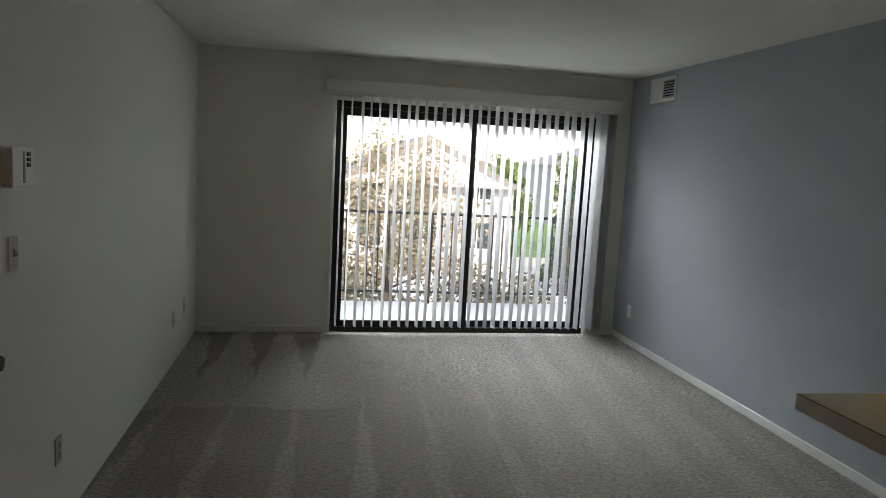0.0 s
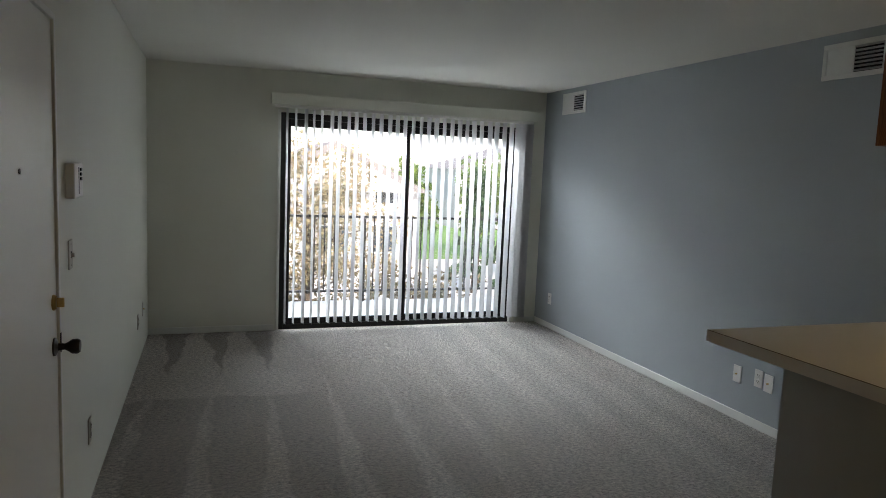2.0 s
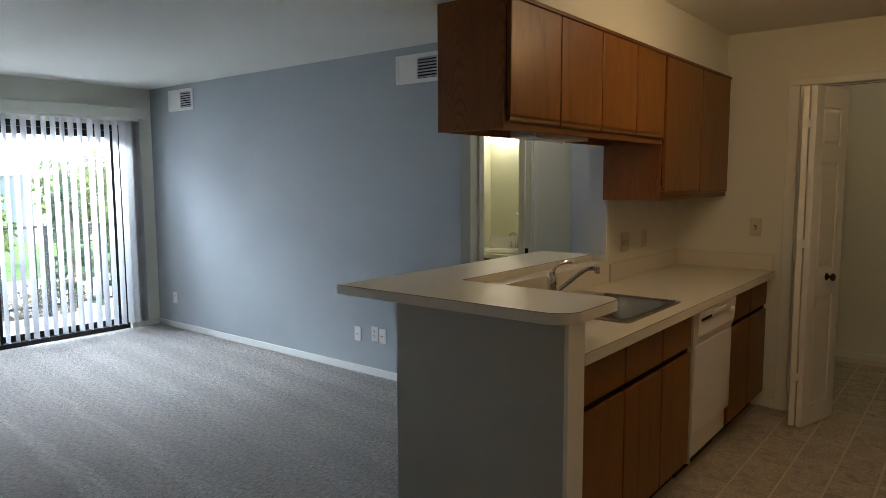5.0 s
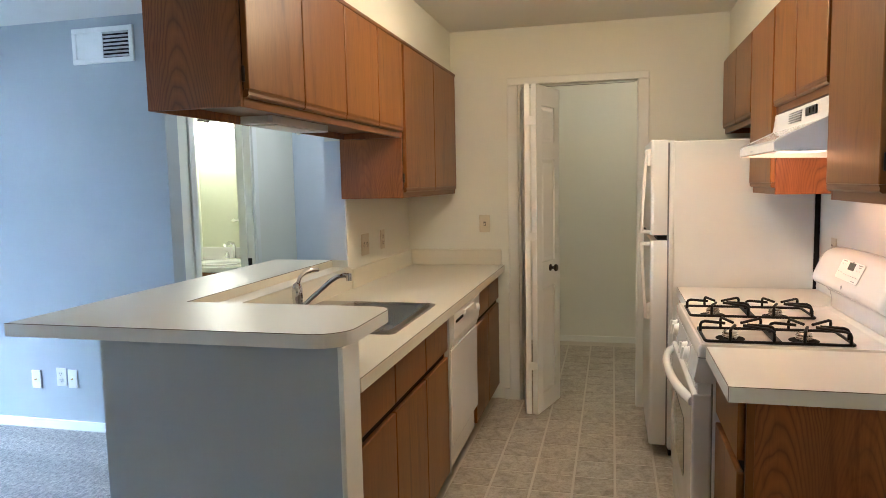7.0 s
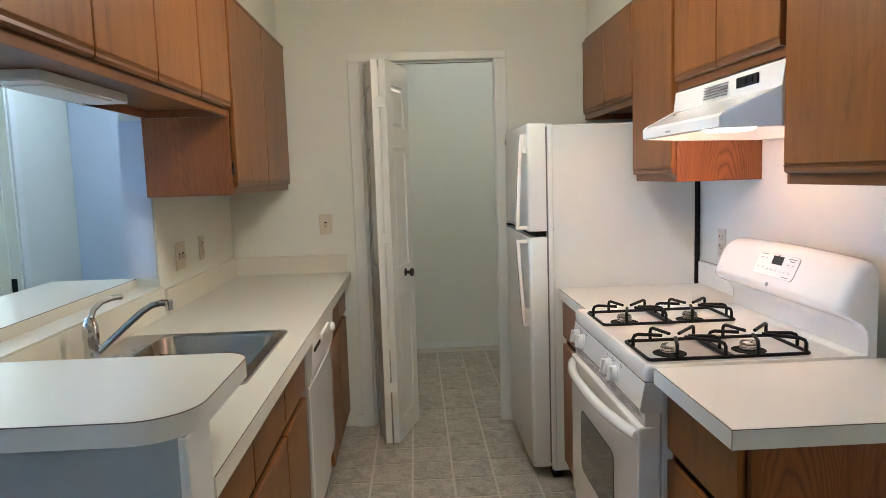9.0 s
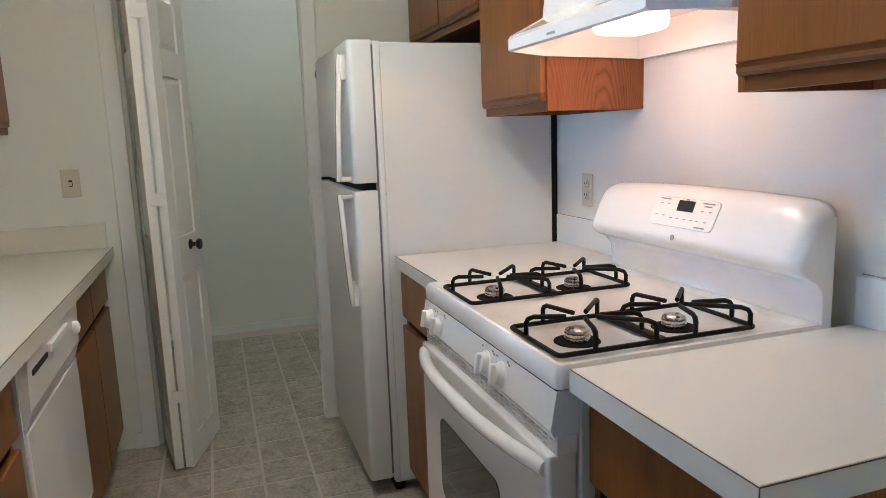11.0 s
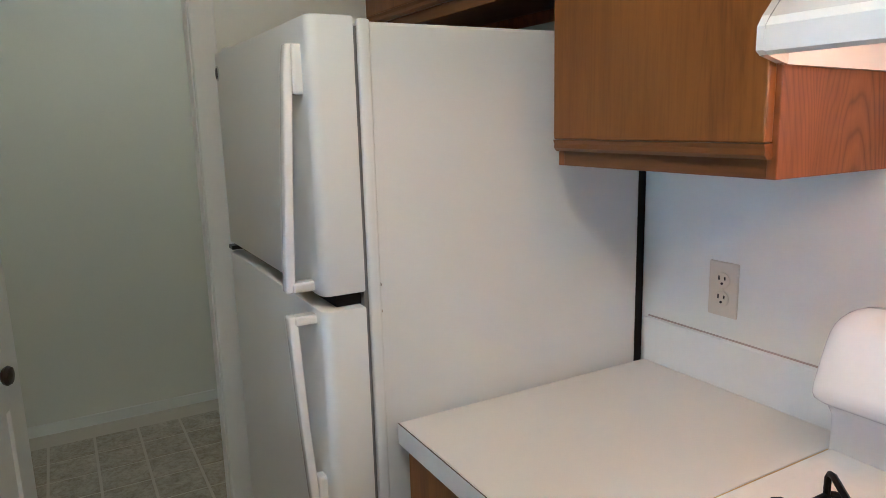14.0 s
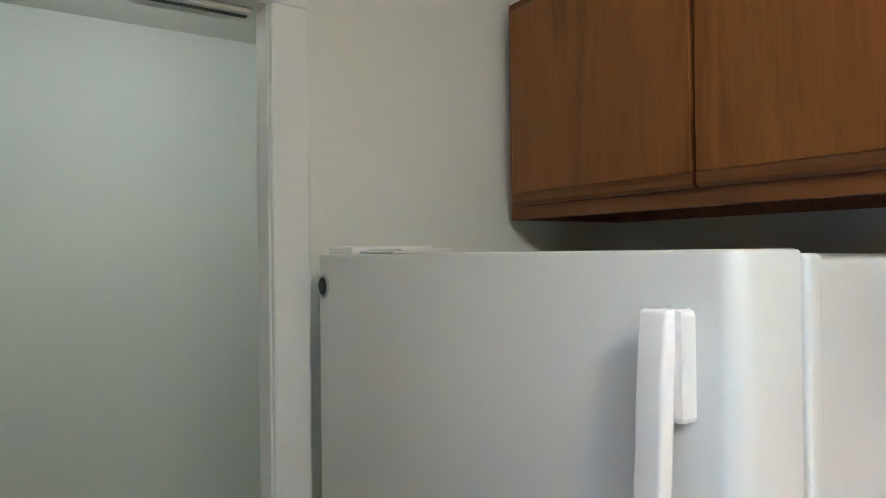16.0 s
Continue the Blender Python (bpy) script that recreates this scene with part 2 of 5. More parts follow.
CREAM = plain("cream_laminate", (0.66, 0.632, 0.52), 0.36, var=0.025, scale=4, fine=220, bump=0.08, depth=0.0004)
WHITELAM = plain("pale_laminate_edge", (0.70, 0.70, 0.66), 0.35, var=0.03, bump=0.06)
# the cream laminate again, with the hood lamp's pinkish light in its colour
LITCREAM = plain("cream_laminate_lit", (0.665, 0.635, 0.58), 0.36, var=0.025, scale=4, fine=220, bump=0.08, depth=0.0004)
SEAM = plain("laminate_seam", (0.10, 0.065, 0.035), 0.6, var=0.2)
CAULK = plain("aged_caulk", (0.38, 0.31, 0.27), 0.6, var=0.15)
ENAMEL = plain("white_enamel", (0.80, 0.79, 0.77), 0.16, var=0.02, bump=0.0, coat=0.5)
COOKTOP = plain("used_enamel", (0.77, 0.735, 0.69), 0.20, var=0.06, scale=5, fine=45, bump=0.0, coat=0.4)
FRIDGEW = plain("fridge_white", (0.70, 0.71, 0.685), 0.34, var=0.02, scale=2, fine=420, bump=0.35, depth=0.0005)
PLASTIC = plain("white_plastic", (0.76, 0.75, 0.71), 0.35, var=0.03, bump=0.05)
BISQUE = plain("bisque_plastic", (0.58, 0.53, 0.40), 0.4, var=0.04, bump=0.05)
# near-black fill: the shade inside slots and gaps is put into its colour
SHADOWGAP = plain("gap_shade_black", (0.010, 0.010, 0.011), 0.7, var=0.2)
SLATM = plain("slat_paint", (0.50, 0.50, 0.49), 0.6, var=0.1)
# shaded copy of GREYGASKET: shade of seal gap and hood slots painted in
SHADEDGASKET = plain("shaded_gasket", (0.16, 0.16, 0.16), 0.6, var=0.1)
ALMOND = plain("almond_plastic", (0.46, 0.44, 0.37), 0.4, var=0.05, bump=0.05)
GREYGASKET = plain("grey_gasket", (0.50, 0.50, 0.49), 0.6, var=0.08)
IRON = plain("black_cast_iron", (0.004, 0.004, 0.0045), 0.55, var=0.3, fine=200, bump=0.3)
BLACK = plain("black_plastic", (0.006, 0.006, 0.007), 0.3, var=0.2)
BRONZE = plain("dark_bronze", (0.025, 0.018, 0.014), 0.35, 0.6, var=0.2)
ALUM = plain("dark_anodised_frame", (0.012, 0.0115, 0.011), 0.4, 0.4, var=0.15)
CHROME = plain("chrome", (0.72, 0.72, 0.72), 0.10, 1.0, var=0.03, bump=0.0)
STEEL = plain("brushed_steel", (0.37, 0.34, 0.29), 0.27, 1.0, var=0.06, fine=300, bump=0.08)
BOWLM = plain("burner_bowl", (0.004, 0.004, 0.004), 0.9, var=0.2)
HEADM = plain("burner_aluminium", (0.50, 0.47, 0.44), 0.24, 1.0, var=0.12, fine=300, bump=0.1)
BRASS = plain("worn_brass", (0.55, 0.38, 0.14), 0.28, 1.0, var=0.12)
PORCELAIN = plain("porcelain", (0.82, 0.81, 0.78), 0.12, var=0.02, bump=0.0, coat=0.5)
GLASS = glass("window_glass")
DARKGLASS = plain("oven_glass", (0.035, 0.037, 0.04), 0.08, var=0.1, bump=0.0, coat=0.4)
DISPLAY = plain("black_display", (0.006, 0.006, 0.007), 0.12, var=0.1, bump=0.0)
INK = plain("grey_ink", (0.22, 0.22, 0.23), 0.5, var=0.1, bump=0.0)
TILE = tile_material()
GROUT = plain("tile_groove", (0.54, 0.50, 0.42), 0.55, var=0.06, fine=70)
VANE = vane_material()
MESH = plain("filter_mesh", (0.34, 0.30, 0.25), 0.45, 0.7, var=0.3, fine=320, bump=1.0, depth=0.004)
BULB = glow("warm_lens", (1.0, 0.70, 0.42), 0.35)
SHADE = glow("frosted_glass_lit", (1.0, 0.88, 0.68), 0.7)
LENS = glow("ceiling_diffuser_lit", (1.0, 0.84, 0.62), 0.35)
GRASS = plain("grass", (0.12, 0.22, 0.05), 0.9, var=0.3, scale=0.8, fine=9, bump=0.5, depth=0.05)
CONCRETE = plain("concrete", (0.62, 0.60, 0.56), 0.85, var=0.1, scale=0.7, fine=30, bump=0.3)
ASPHALT = plain("asphalt_paths", (0.50, 0.48, 0.45), 0.9, var=0.12, scale=0.3, fine=12)
RAILM = plain("rail_paint", (0.05, 0.045, 0.04), 0.5, var=0.15)
SIDING = plain("house_siding", (0.42, 0.41, 0.40), 0.7, var=0.06, scale=0.4, fine=6)
ROOFM = plain("house_roof", (0.20, 0.18, 0.17), 0.85, var=0.15, scale=0.6, fine=8)
WINDOWM = plain("house_window", (0.05, 0.06, 0.07), 0.15, var=0.2, scale=0.5)
BARK = plain("bark", (0.10, 0.075, 0.055), 0.9, var=0.25, scale=3, fine=20, bump=0.8, depth=0.02)
LEAF_RUST = leaf_material("rust_leaves", (0.30, 0.22, 0.13), (0.36, 0.29, 0.16), (0.26, 0.24, 0.14))
LEAF_GREEN = leaf_material("green_leaves", (0.08, 0.14, 0.03), (0.14, 0.22, 0.05), (0.22, 0.28, 0.07))
LEAF_DARK = leaf_material("conifer_needles", (0.04, 0.08, 0.03), (0.06, 0.11, 0.05), (0.09, 0.14, 0.06))
CARRED = plain("red_car_paint", (0.42, 0.03, 0.03), 0.25, var=0.05, bump=0.0, coat=0.6)

for black in (BOWLM, IRON, SHADOWGAP, RECESSBLACK, BLACK):
    black.node_tree.nodes["Principled BSDF"].inputs["Specular IOR Level"].default_value = 0.18

# ---- building helpers ----
ORIGIN = {}


def part(name, bm, material, parent=None, label="", smooth=False, kind=""):
    """Links a bmesh, drawn in world metres, as one mesh object, under parent if one is given."""
    me = bpy.data.meshes.new(name)
    if smooth:
        for f in bm.faces:
            f.smooth = True
    bm.to_mesh(me)
    bm.free()
    me.materials.append(material)
    if smooth:
        me.set_sharp_from_angle(angle=radians(38))
    ob = new(name, me)
    base = ORIGIN.get(parent.name, Vector()) if parent else Vector()
    if parent:
        me.transform(Matrix.Translation(-base))
        ob.parent = parent
    ORIGIN[ob.name] = base
    return tagged(ob, label, kind=kind)


def thing(name, place, label, category, group=""):
    """An Empty at the base of a thing, to which its parts belong."""
    ob = new(name)
    ob.location = place
    ob.empty_display_size = 0.1
    ORIGIN[ob.name] = Vector(place)
    return tagged(ob, label, category, group)


def box(bm, x0, x1, y0, y1, z0, z1, bevel=0.0, seg=2):
    """A box with rounded edges, added to bm."""
    geo = bmesh.ops.create_cube(bm, size=1.0)
    vs = geo["verts"]
    bmesh.ops.scale(bm, verts=vs, vec=(abs(x1 - x0), abs(y1 - y0), abs(z1 - z0)))
    bmesh.ops.translate(bm, verts=vs, vec=((x0 + x1) / 2, (y0 + y1) / 2, (z0 + z1) / 2))
    if bevel:
        es = list({e for v in vs for e in v.link_edges})
        bmesh.ops.bevel(bm, geom=es, offset=bevel, segments=seg, profile=0.5, affect="EDGES", clamp_overlap=True)
    return bm


def B(x0, x1, y0, y1, z0, z1, bevel=0.0, seg=2):
    return box(bmesh.new(), x0, x1, y0, y1, z0, z1, bevel, seg)


def rod(bm, a, b, r, r2=None, seg=12):
    """A round bar from a to b."""
    a, b = Vector(a), Vector(b)
    geo = bmesh.ops.create_cone(bm, cap_ends=True, segments=seg, radius1=r, radius2=r if r2 is None else r2, depth=(b - a).length)
    m = Matrix.Translation((a + b) / 2) @ (b - a).to_track_quat("Z", "Y").to_matrix().to_4x4()
    bmesh.ops.transform(bm, matrix=m, verts=geo["verts"])
    return bm


def bent(bm, pts, r, seg=8):
    """A round bar swept along a bent line, as one closed body."""
    pts = [Vector(p) for p in pts]
    k = len(pts)
    tang = [(pts[min(i + 1, k - 1)] - pts[max(i - 1, 0)]).normalized() for i in range(k)]
    side = tang[0].orthogonal().normalized()
    rings = []
    for p, t in zip(pts, tang):
        side = (side - t * side.dot(t)).normalized()
        up = t.cross(side)
        rings.append([bm.verts.new(p + (side * math.cos(2 * math.pi * i / seg) + up * math.sin(2 * math.pi * i / seg)) * r) for i in range(seg)])
    for a, b in zip(rings, rings[1:]):
        for i in range(seg):
            bm.faces.new((a[i], a[(i + 1) % seg], b[(i + 1) % seg], b[i]))
    bm.faces.new(rings[0][::-1])
    bm.faces.new(rings[-1])
    return bm


def turned(bm, profile, m, seg=24):
    """A turned body: profile of (radius, height) about its own z axis, placed by m."""
    rings = [[bm.verts.new(m @ Vector((max(r, 1e-4) * math.cos(2 * math.pi * i / seg), max(r, 1e-4) * math.sin(2 * math.pi * i / seg), h)))
              for i in range(seg)] for r, h in profile]
    for a, b in zip(rings, rings[1:]):
        for i in range(seg):
            bm.faces.new((a[i], a[(i + 1) % seg], b[(i + 1) % seg], b[i]))
    bm.faces.new(list(reversed(rings[0])))
    bm.faces.new(rings[-1])
    return bm


def extruded(bm, outline, axis, lo, hi):
    """A prism: outline of 2D points, drawn out along x, y or z from lo to hi."""
    def at(p, w):
        return {"x": (w, p[0], p[1]), "y": (p[0], w, p[1]), "z": (p[0], p[1], w)}[axis]
    a, b = [bm.verts.new(at(p, lo)) for p in outline], [bm.verts.new(at(p, hi)) for p in outline]
    k = len(outline)
    for i in range(k):
        bm.faces.new((a[i], a[(i + 1) % k], b[(i + 1) % k], b[i]))
    bm.faces.new(list(reversed(a)))
    bm.faces.new(b)
    bmesh.ops.recalc_face_normals(bm, faces=bm.faces)
    return bm


def arc(cx, cy, r, a0, a1, k=8):
    return [(cx + r * math.cos(radians(a0 + (a1 - a0) * i / k)), cy + r * math.sin(radians(a0 + (a1 - a0) * i / k))) for i in range(k + 1)]


def structure(name, bm, material, label, category):
    return tagged(part(name, bm, material), label, category, kind="structure")


# ---- structure ----
HY, HX, CX = 2.73, 4.94, 6.18
WT = 0.12
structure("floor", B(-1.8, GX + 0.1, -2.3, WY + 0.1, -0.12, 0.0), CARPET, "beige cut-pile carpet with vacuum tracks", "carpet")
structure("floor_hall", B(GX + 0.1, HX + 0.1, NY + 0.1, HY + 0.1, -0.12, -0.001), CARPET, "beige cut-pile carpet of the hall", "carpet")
floor_kitchen = structure("floor_kitchen", B(1.66, CX + 0.1, RY, NY + 0.09, -0.10, 0.004), GROUT, "stone-look vinyl tile floor of the kitchen", "floor")
bm = B(-1.9, FX + 0.11, -2.4, WY + 0.15, CZ, CZ + 0.18)
box(bm, FX + 0.11, CX + 0.3, 1.25, WY + 0.15, CZ, CZ + 0.18)
structure("ceiling", bm, CEIL, "white textured ceiling", "ceiling")

# window wall, pierced by the sliding door
WX0, WX1, WZ1 = 0.645, 3.065, 2.065
bm = B(-1.9, WX0, WY, WY + 0.15, -0.1, CZ)
box(bm, WX1, GX + 2.0, WY, WY + 0.15, -0.1, CZ)
box(bm, WX0, WX1, WY, WY + 0.15, WZ1, CZ)
structure("wall_north", bm, PAINT, "cream painted wall round the sliding door", "wall")
# entry wall, with its door
DY0, DY1, DZ1 = 2.03, 2.935, 2.04
bm = B(LX - WT, LX, DY1 + 0.0, WY, -0.1, CZ)
box(bm, LX - WT, LX, 1.80, DY0, -0.1, CZ)
box(bm, LX - WT, LX, DY0, DY1, DZ1, CZ)
structure("wall_west", bm, PAINT, "white painted wall beside the entry door", "wall")
structure("wall_alcove", B(-1.9, LX - WT, 1.80, 1.92, -0.1, CZ), PAINT, "white painted wall of the alcove", "wall")
structure("wall_back_west", B(-1.92, -1.8, -2.3, 1.80, -0.1, CZ), PAINT, "white painted side wall", "wall")
structure("wall_south", B(-1.9, 1.72, -2.42, -2.3, -0.1, CZ), PAINT, "white painted back wall", "wall")
structure("wall_grey", B(GX, GX + 0.11, HY, WY, -0.1, CZ), GREY, "blue-grey painted accent wall", "wall")
# hall behind the pass-through, with the bathroom door
BX0, BX1, BZ1 = 3.625, 4.300, 2.04
bm = B(GX + 0.11, BX0, HY, HY + 0.11, -0.1, CZ)
box(bm, BX1, HX, HY, HY + 0.11, -0.1, CZ)
box(bm, BX0, BX1, HY, HY + 0.11, BZ1, CZ)
structure("wall_hall", bm, PAINT, "pale painted hall wall round the bathroom door", "wall")
structure("wall_hall_end", B(HX, HX + 0.11, NY + 0.11, HY + 0.11, -0.1, CZ), BLUECAST, "pale painted hall end wall, tinted with the blue cast of its light", "wall")
structure("wall_kitchen_north", B(3.315, HX + 0.11, NY, NY + 0.11, -0.1, CZ), PAINT, "cream painted kitchen wall behind the counter", "wall")
# far kitchen wall, pierced by the closet door
OY0, OY1, OZ1 = 0.137, 0.882, 2.078
bm = B(FX, FX + 0.11, OY1, NY, -0.1, CZ)
box(bm, FX, FX + 0.05, RY - 0.12, OY0, -0.1, CZ)
box(bm, FX, FX + 0.11, OY0, OY1, OZ1, CZ)
structure("wall_kitchen_east", bm, PAINT, "white painted kitchen wall round the closet door", "wall")
structure("wall_kitchen_south", B(1.60, FX, RY - 0.12, RY, -0.1, CZ), PAINT, "white painted wall behind the range", "wall")
structure("wall_kitchen_return", B(1.60, 1.72, -2.3, RY - 0.12, -0.1, CZ), PAINT, "white painted wall corner", "wall")
structure("ceiling_closet", B(FX + 0.112, CX + 0.11, -0.9, 1.248, 2.565, 2.66), CEIL, "white textured closet ceiling", "ceiling")
structure("wall_closet_east", B(CX, CX + 0.11, -0.9, NY, -0.1, 2.565), PAINT, "white painted closet back wall", "wall")
structure("wall_closet_south", B(FX + 0.05, CX, -0.9, -0.79, -0.1, 2.564), PAINT, "white painted closet side wall", "wall")
structure("wall_closet_north", B(FX + 0.11, CX, 1.25, 1.36, -0.1, CZ), PAINT, "white painted closet side wall", "wall")
# bathroom shell
structure("floor_bathroom", B(GX + 0.11, 5.4, HY + 0.11, 3.9, -0.12, 0.0), GROUT, "pale vinyl bathroom floor", "floor")
structure("wall_bathroom_north", B(GX + 0.11, 5.4, 3.82, 3.9, -0.1, CZ), BATHW, "yellow-green painted bathroom wall", "wall")
structure("wall_bathroom_east", B(5.31, 5.4, HY + 0.11, 3.82, -0.1, CZ), BATHW, "yellow-green painted bathroom side wall", "wall")
structure("wall_bathroom_west", B(GX + 0.11, GX + 0.13, HY + 0.11, 3.82, 0.0, CZ), BATHW, "yellow-green painted bathroom wall", "wall")
structure("wall_bathroom_south", B(HX + 0.11, 5.4, HY + 0.0, HY + 0.11, -0.1, CZ), BATHW, "yellow-green painted bathroom wall", "wall")
# soffit over the peninsula cabinets
structure("soffit", B(-1.8, FX, 1.325, 1.80, 2.17, CZ), PAINT, "white painted soffit above the cabinets", "soffit")
structure("soffit_south", B(1.86, FX, RY, -0.385, 2.165, CZ), PAINT, "white painted soffit above the range cabinets", "soffit")
# half wall of the peninsula
bm = B(1.655, 1.765, 0.992, 1.755, -0.05, 1.03)
box(bm, 1.765, 3.315, 1.645, 1.755, -0.05, 1.03)
structure("wall_half", bm, GREY, "blue-grey painted half wall under the bar", "half wall")


def skirting(name, x0, x1, y0, y1, label="white painted baseboard", h=0.075):
    bm = B(x0, x1, y0, y1, 0.0, h, 0.004)
    return structure(name, bm, TRIM, label, "baseboard")


skirting("baseboard_grey", GX - 0.012, GX, HY + 0.02, WY - 0.012, h=0.06)
skirting("baseboard_north", LX, 0.60, WY - 0.012, WY, h=0.06)
skirting("baseboard_north", WX1 + 0.06, GX - 0.014, WY - 0.012, WY, h=0.06)
skirting("baseboard_closet", CX - 0.012, CX, -0.75, 1.24, h=0.06)
skirting("baseboard_kitchen", FX - 0.012, FX, 0.935, 0.985, h=0.08)
skirting("baseboard_kitchen", FX - 0.014, FX, -0.10, 0.069, h=0.08)
skirting("baseboard_hall", HX - 0.012, HX, NY + 0.12, HY - 0.01)

# ---- doors and window ----
def casing(parent, axis, fixed, side, lo, hi, top, w=0.058, d=0.016, head=None):
    """Two legs and a head round an opening; axis is the way that the opening is wide."""
    def bar(a0, a1, z0, z1):
        f0, f1 = sorted((fixed, fixed + side * d))
        return B(f0, f1, a0, a1, z0, z1, 0.005) if axis == "y" else B(a0, a1, f0, f1, z0, z1, 0.005)
    part("casing", bar(lo - w, lo, 0.0, top), TRIM, parent)
    part("casing", bar(hi, hi + w, 0.0, top), TRIM, parent)
    part("casing", bar(lo - w, hi + w, top, top + (head or w)), TRIM, parent)


def moulding(bm, x0, x1, y0, y1, z0, z1):
    return box(bm, x0, x1, y0, y1, z0, z1, 0.004)


# entry door, shut
door = tagged(thing("door_1", (LX - 0.03, (DY0 + DY1) / 2, 0), "white painted flush entry door, shut, with brass deadbolt", "door"), kind="structure")
part("leaf", B(LX - 0.050, LX - 0.006, DY0 + 0.006, DY1 - 0.006, 0.008, DZ1 - 0.006, 0.002), DOORW, door)
part("jamb", B(LX - WT, LX + 0.004, DY1 - 0.004, DY1 + 0.022, 0.001, DZ1 + 0.02, 0.003), TRIM, door)
part("jamb", B(LX - WT, LX + 0.004, DY0 - 0.022, DY0 + 0.004, 0.001, DZ1 + 0.02, 0.003), TRIM, door)
part("jamb", B(LX - WT, LX + 0.004, DY0 + 0.004, DY1 - 0.004, DZ1 - 0.004, DZ1 + 0.02, 0.003), TRIM, door)
out = pose(LX - 0.006, 2.872, 0.895, 0, 90, 0)
knob = part("knob", turned(bmesh.new(), [(0.033, 0), (0.033, 0.006), (0.014, 0.014), (0.011, 0.035), (0.017, 0.045), (0.026, 0.058), (0.027, 0.075), (0.022, 0.084), (0.006, 0.086)], out), BRONZE, door, "dark metal door knob", True)
bolt = part("deadbolt", turned(bmesh.new(), [(0.028, 0), (0.028, 0.005), (0.022, 0.012), (0.006, 0.013)], pose(LX - 0.006, 2.872, 1.055, 0, 90, 0)), BRASS, door, "brass deadbolt", True)
part("thumb_turn", B(LX + 0.004, LX + 0.030, 2.866, 2.878, 1.038, 1.072, 0.003), BRASS, bolt)
part("peephole", turned(bmesh.new(), [(0.008, 0), (0.008, 0.003), (0.003, 0.004)], pose(LX - 0.006, 2.462, 1.52, 0, 90, 0), 12), BRONZE, door, "small dark peephole", True)
part("strike_plate", B(LX + 0.003, LX + 0.006, DY1 - 0.003, DY1 + 0.012, 0.86, 0.93), BRONZE, door)

# sliding glass door
win = tagged(thing("window_1", (1.85, WY + 0.07, 0), "dark-framed sliding glass door, shut", "sliding door"), kind="structure")
fy0, fy1 = WY + 0.03, WY + 0.12
part("frame", B(WX0, WX0 + 0.045, fy0, fy1, 0.0, WZ1, 0.003), ALUM, win)
part("frame", B(WX1 - 0.045, WX1, fy0, fy1, 0.0, WZ1, 0.003), ALUM, win)
part("frame", B(WX0 + 0.045, WX1 - 0.045, fy0, fy1, WZ1 - 0.055, WZ1, 0.003), ALUM, win)
part("sill", B(WX0 + 0.045, WX1 - 0.045, fy0, fy1, 0.0, 0.045, 0.003), ALUM, win)


def sash(x0, x1, y):
    s = part("sash", B(x0, x0 + 0.05, y, y + 0.03, 0.047, WZ1 - 0.057, 0.002), ALUM, win)
    part("stile", B(x1 - 0.05, x1, y, y + 0.03, 0.047, WZ1 - 0.057, 0.002), ALUM, win)
    part("rail", B(x0 + 0.05, x1 - 0.05, y, y + 0.03, WZ1 - 0.125, WZ1 - 0.057, 0.002), ALUM, win)
    part("rail", B(x0 + 0.05, x1 - 0.05, y, y + 0.03, 0.047, 0.105, 0.002), ALUM, win)
    pane = part("pane", B(x0 + 0.05, x1 - 0.05, y + 0.012, y + 0.017, 0.105, WZ1 - 0.125), GLASS, win)
    pane.visible_shadow = False
    return s


sash(WX0 + 0.047, 1.91, WY + 0.04)
sash(1.865, WX1 - 0.047, WY + 0.08)
part("door_pull", B(WX0 + 0.06, WX0 + 0.085, WY + 0.012, WY + 0.04, 0.95, 1.13, 0.004), ALUM, win)
part("trim", B(WX0 - 0.028, WX0 - 0.001, WY - 0.010, WY + 0.03, 0.0, WZ1 + 0.028, 0.003), TRIM, win, "white painted edge trim")
part("trim", B(WX1 + 0.001, WX1 + 0.028, WY - 0.010, WY + 0.03, 0.0, WZ1 + 0.028, 0.003), TRIM, win, "white painted edge trim")

# vertical blind
blind = thing("vertical_blind", (1.89, WY - 0.06, 2.2), "white vertical blind with its vanes turned open", "blind")
bm = B(0.55, 3.225, WY - 0.115, WY - 0.107, 2.125, 2.225, 0.003)
box(bm, 0.55, 0.558, WY - 0.107, WY, 2.125, 2.225, 0.002)
box(bm, 3.217, 3.225, WY - 0.107, WY, 2.125, 2.225, 0.002)
box(bm, 0.558, 3.217, WY - 0.107, WY, 2.215, 2.225)
part("valance", bm, PAINT, blind, "cream valance")
part("track", B(0.58, 3.20, WY - 0.085, WY - 0.045, 2.10, 2.135, 0.003), PLASTIC, blind)
vm = bmesh.new()
prof = [(-0.0445 + 0.089 * i / 6, 0.006 * (1 - ((i - 3) / 3) ** 2)) for i in range(7)]
ring = [[vm.verts.new((b, a, z)) for a, b in prof] for z in (0.0, 2.03)]
for i in range(6):
    vm.faces.new((ring[0][i], ring[0][i + 1], ring[1][i + 1], ring[1][i]))
bmesh.ops.solidify(vm, geom=vm.faces[:], thickness=0.0012)
vane_mesh = bpy.data.meshes.new("vane")
vm.to_mesh(vane_mesh)
vm.free()
vane_mesh.materials.append(VANE)
rng = random.Random(4)
xs = [0.70 + 0.0805 * i for i in range(30)] + [3.085, 3.115, 3.145, 3.17]
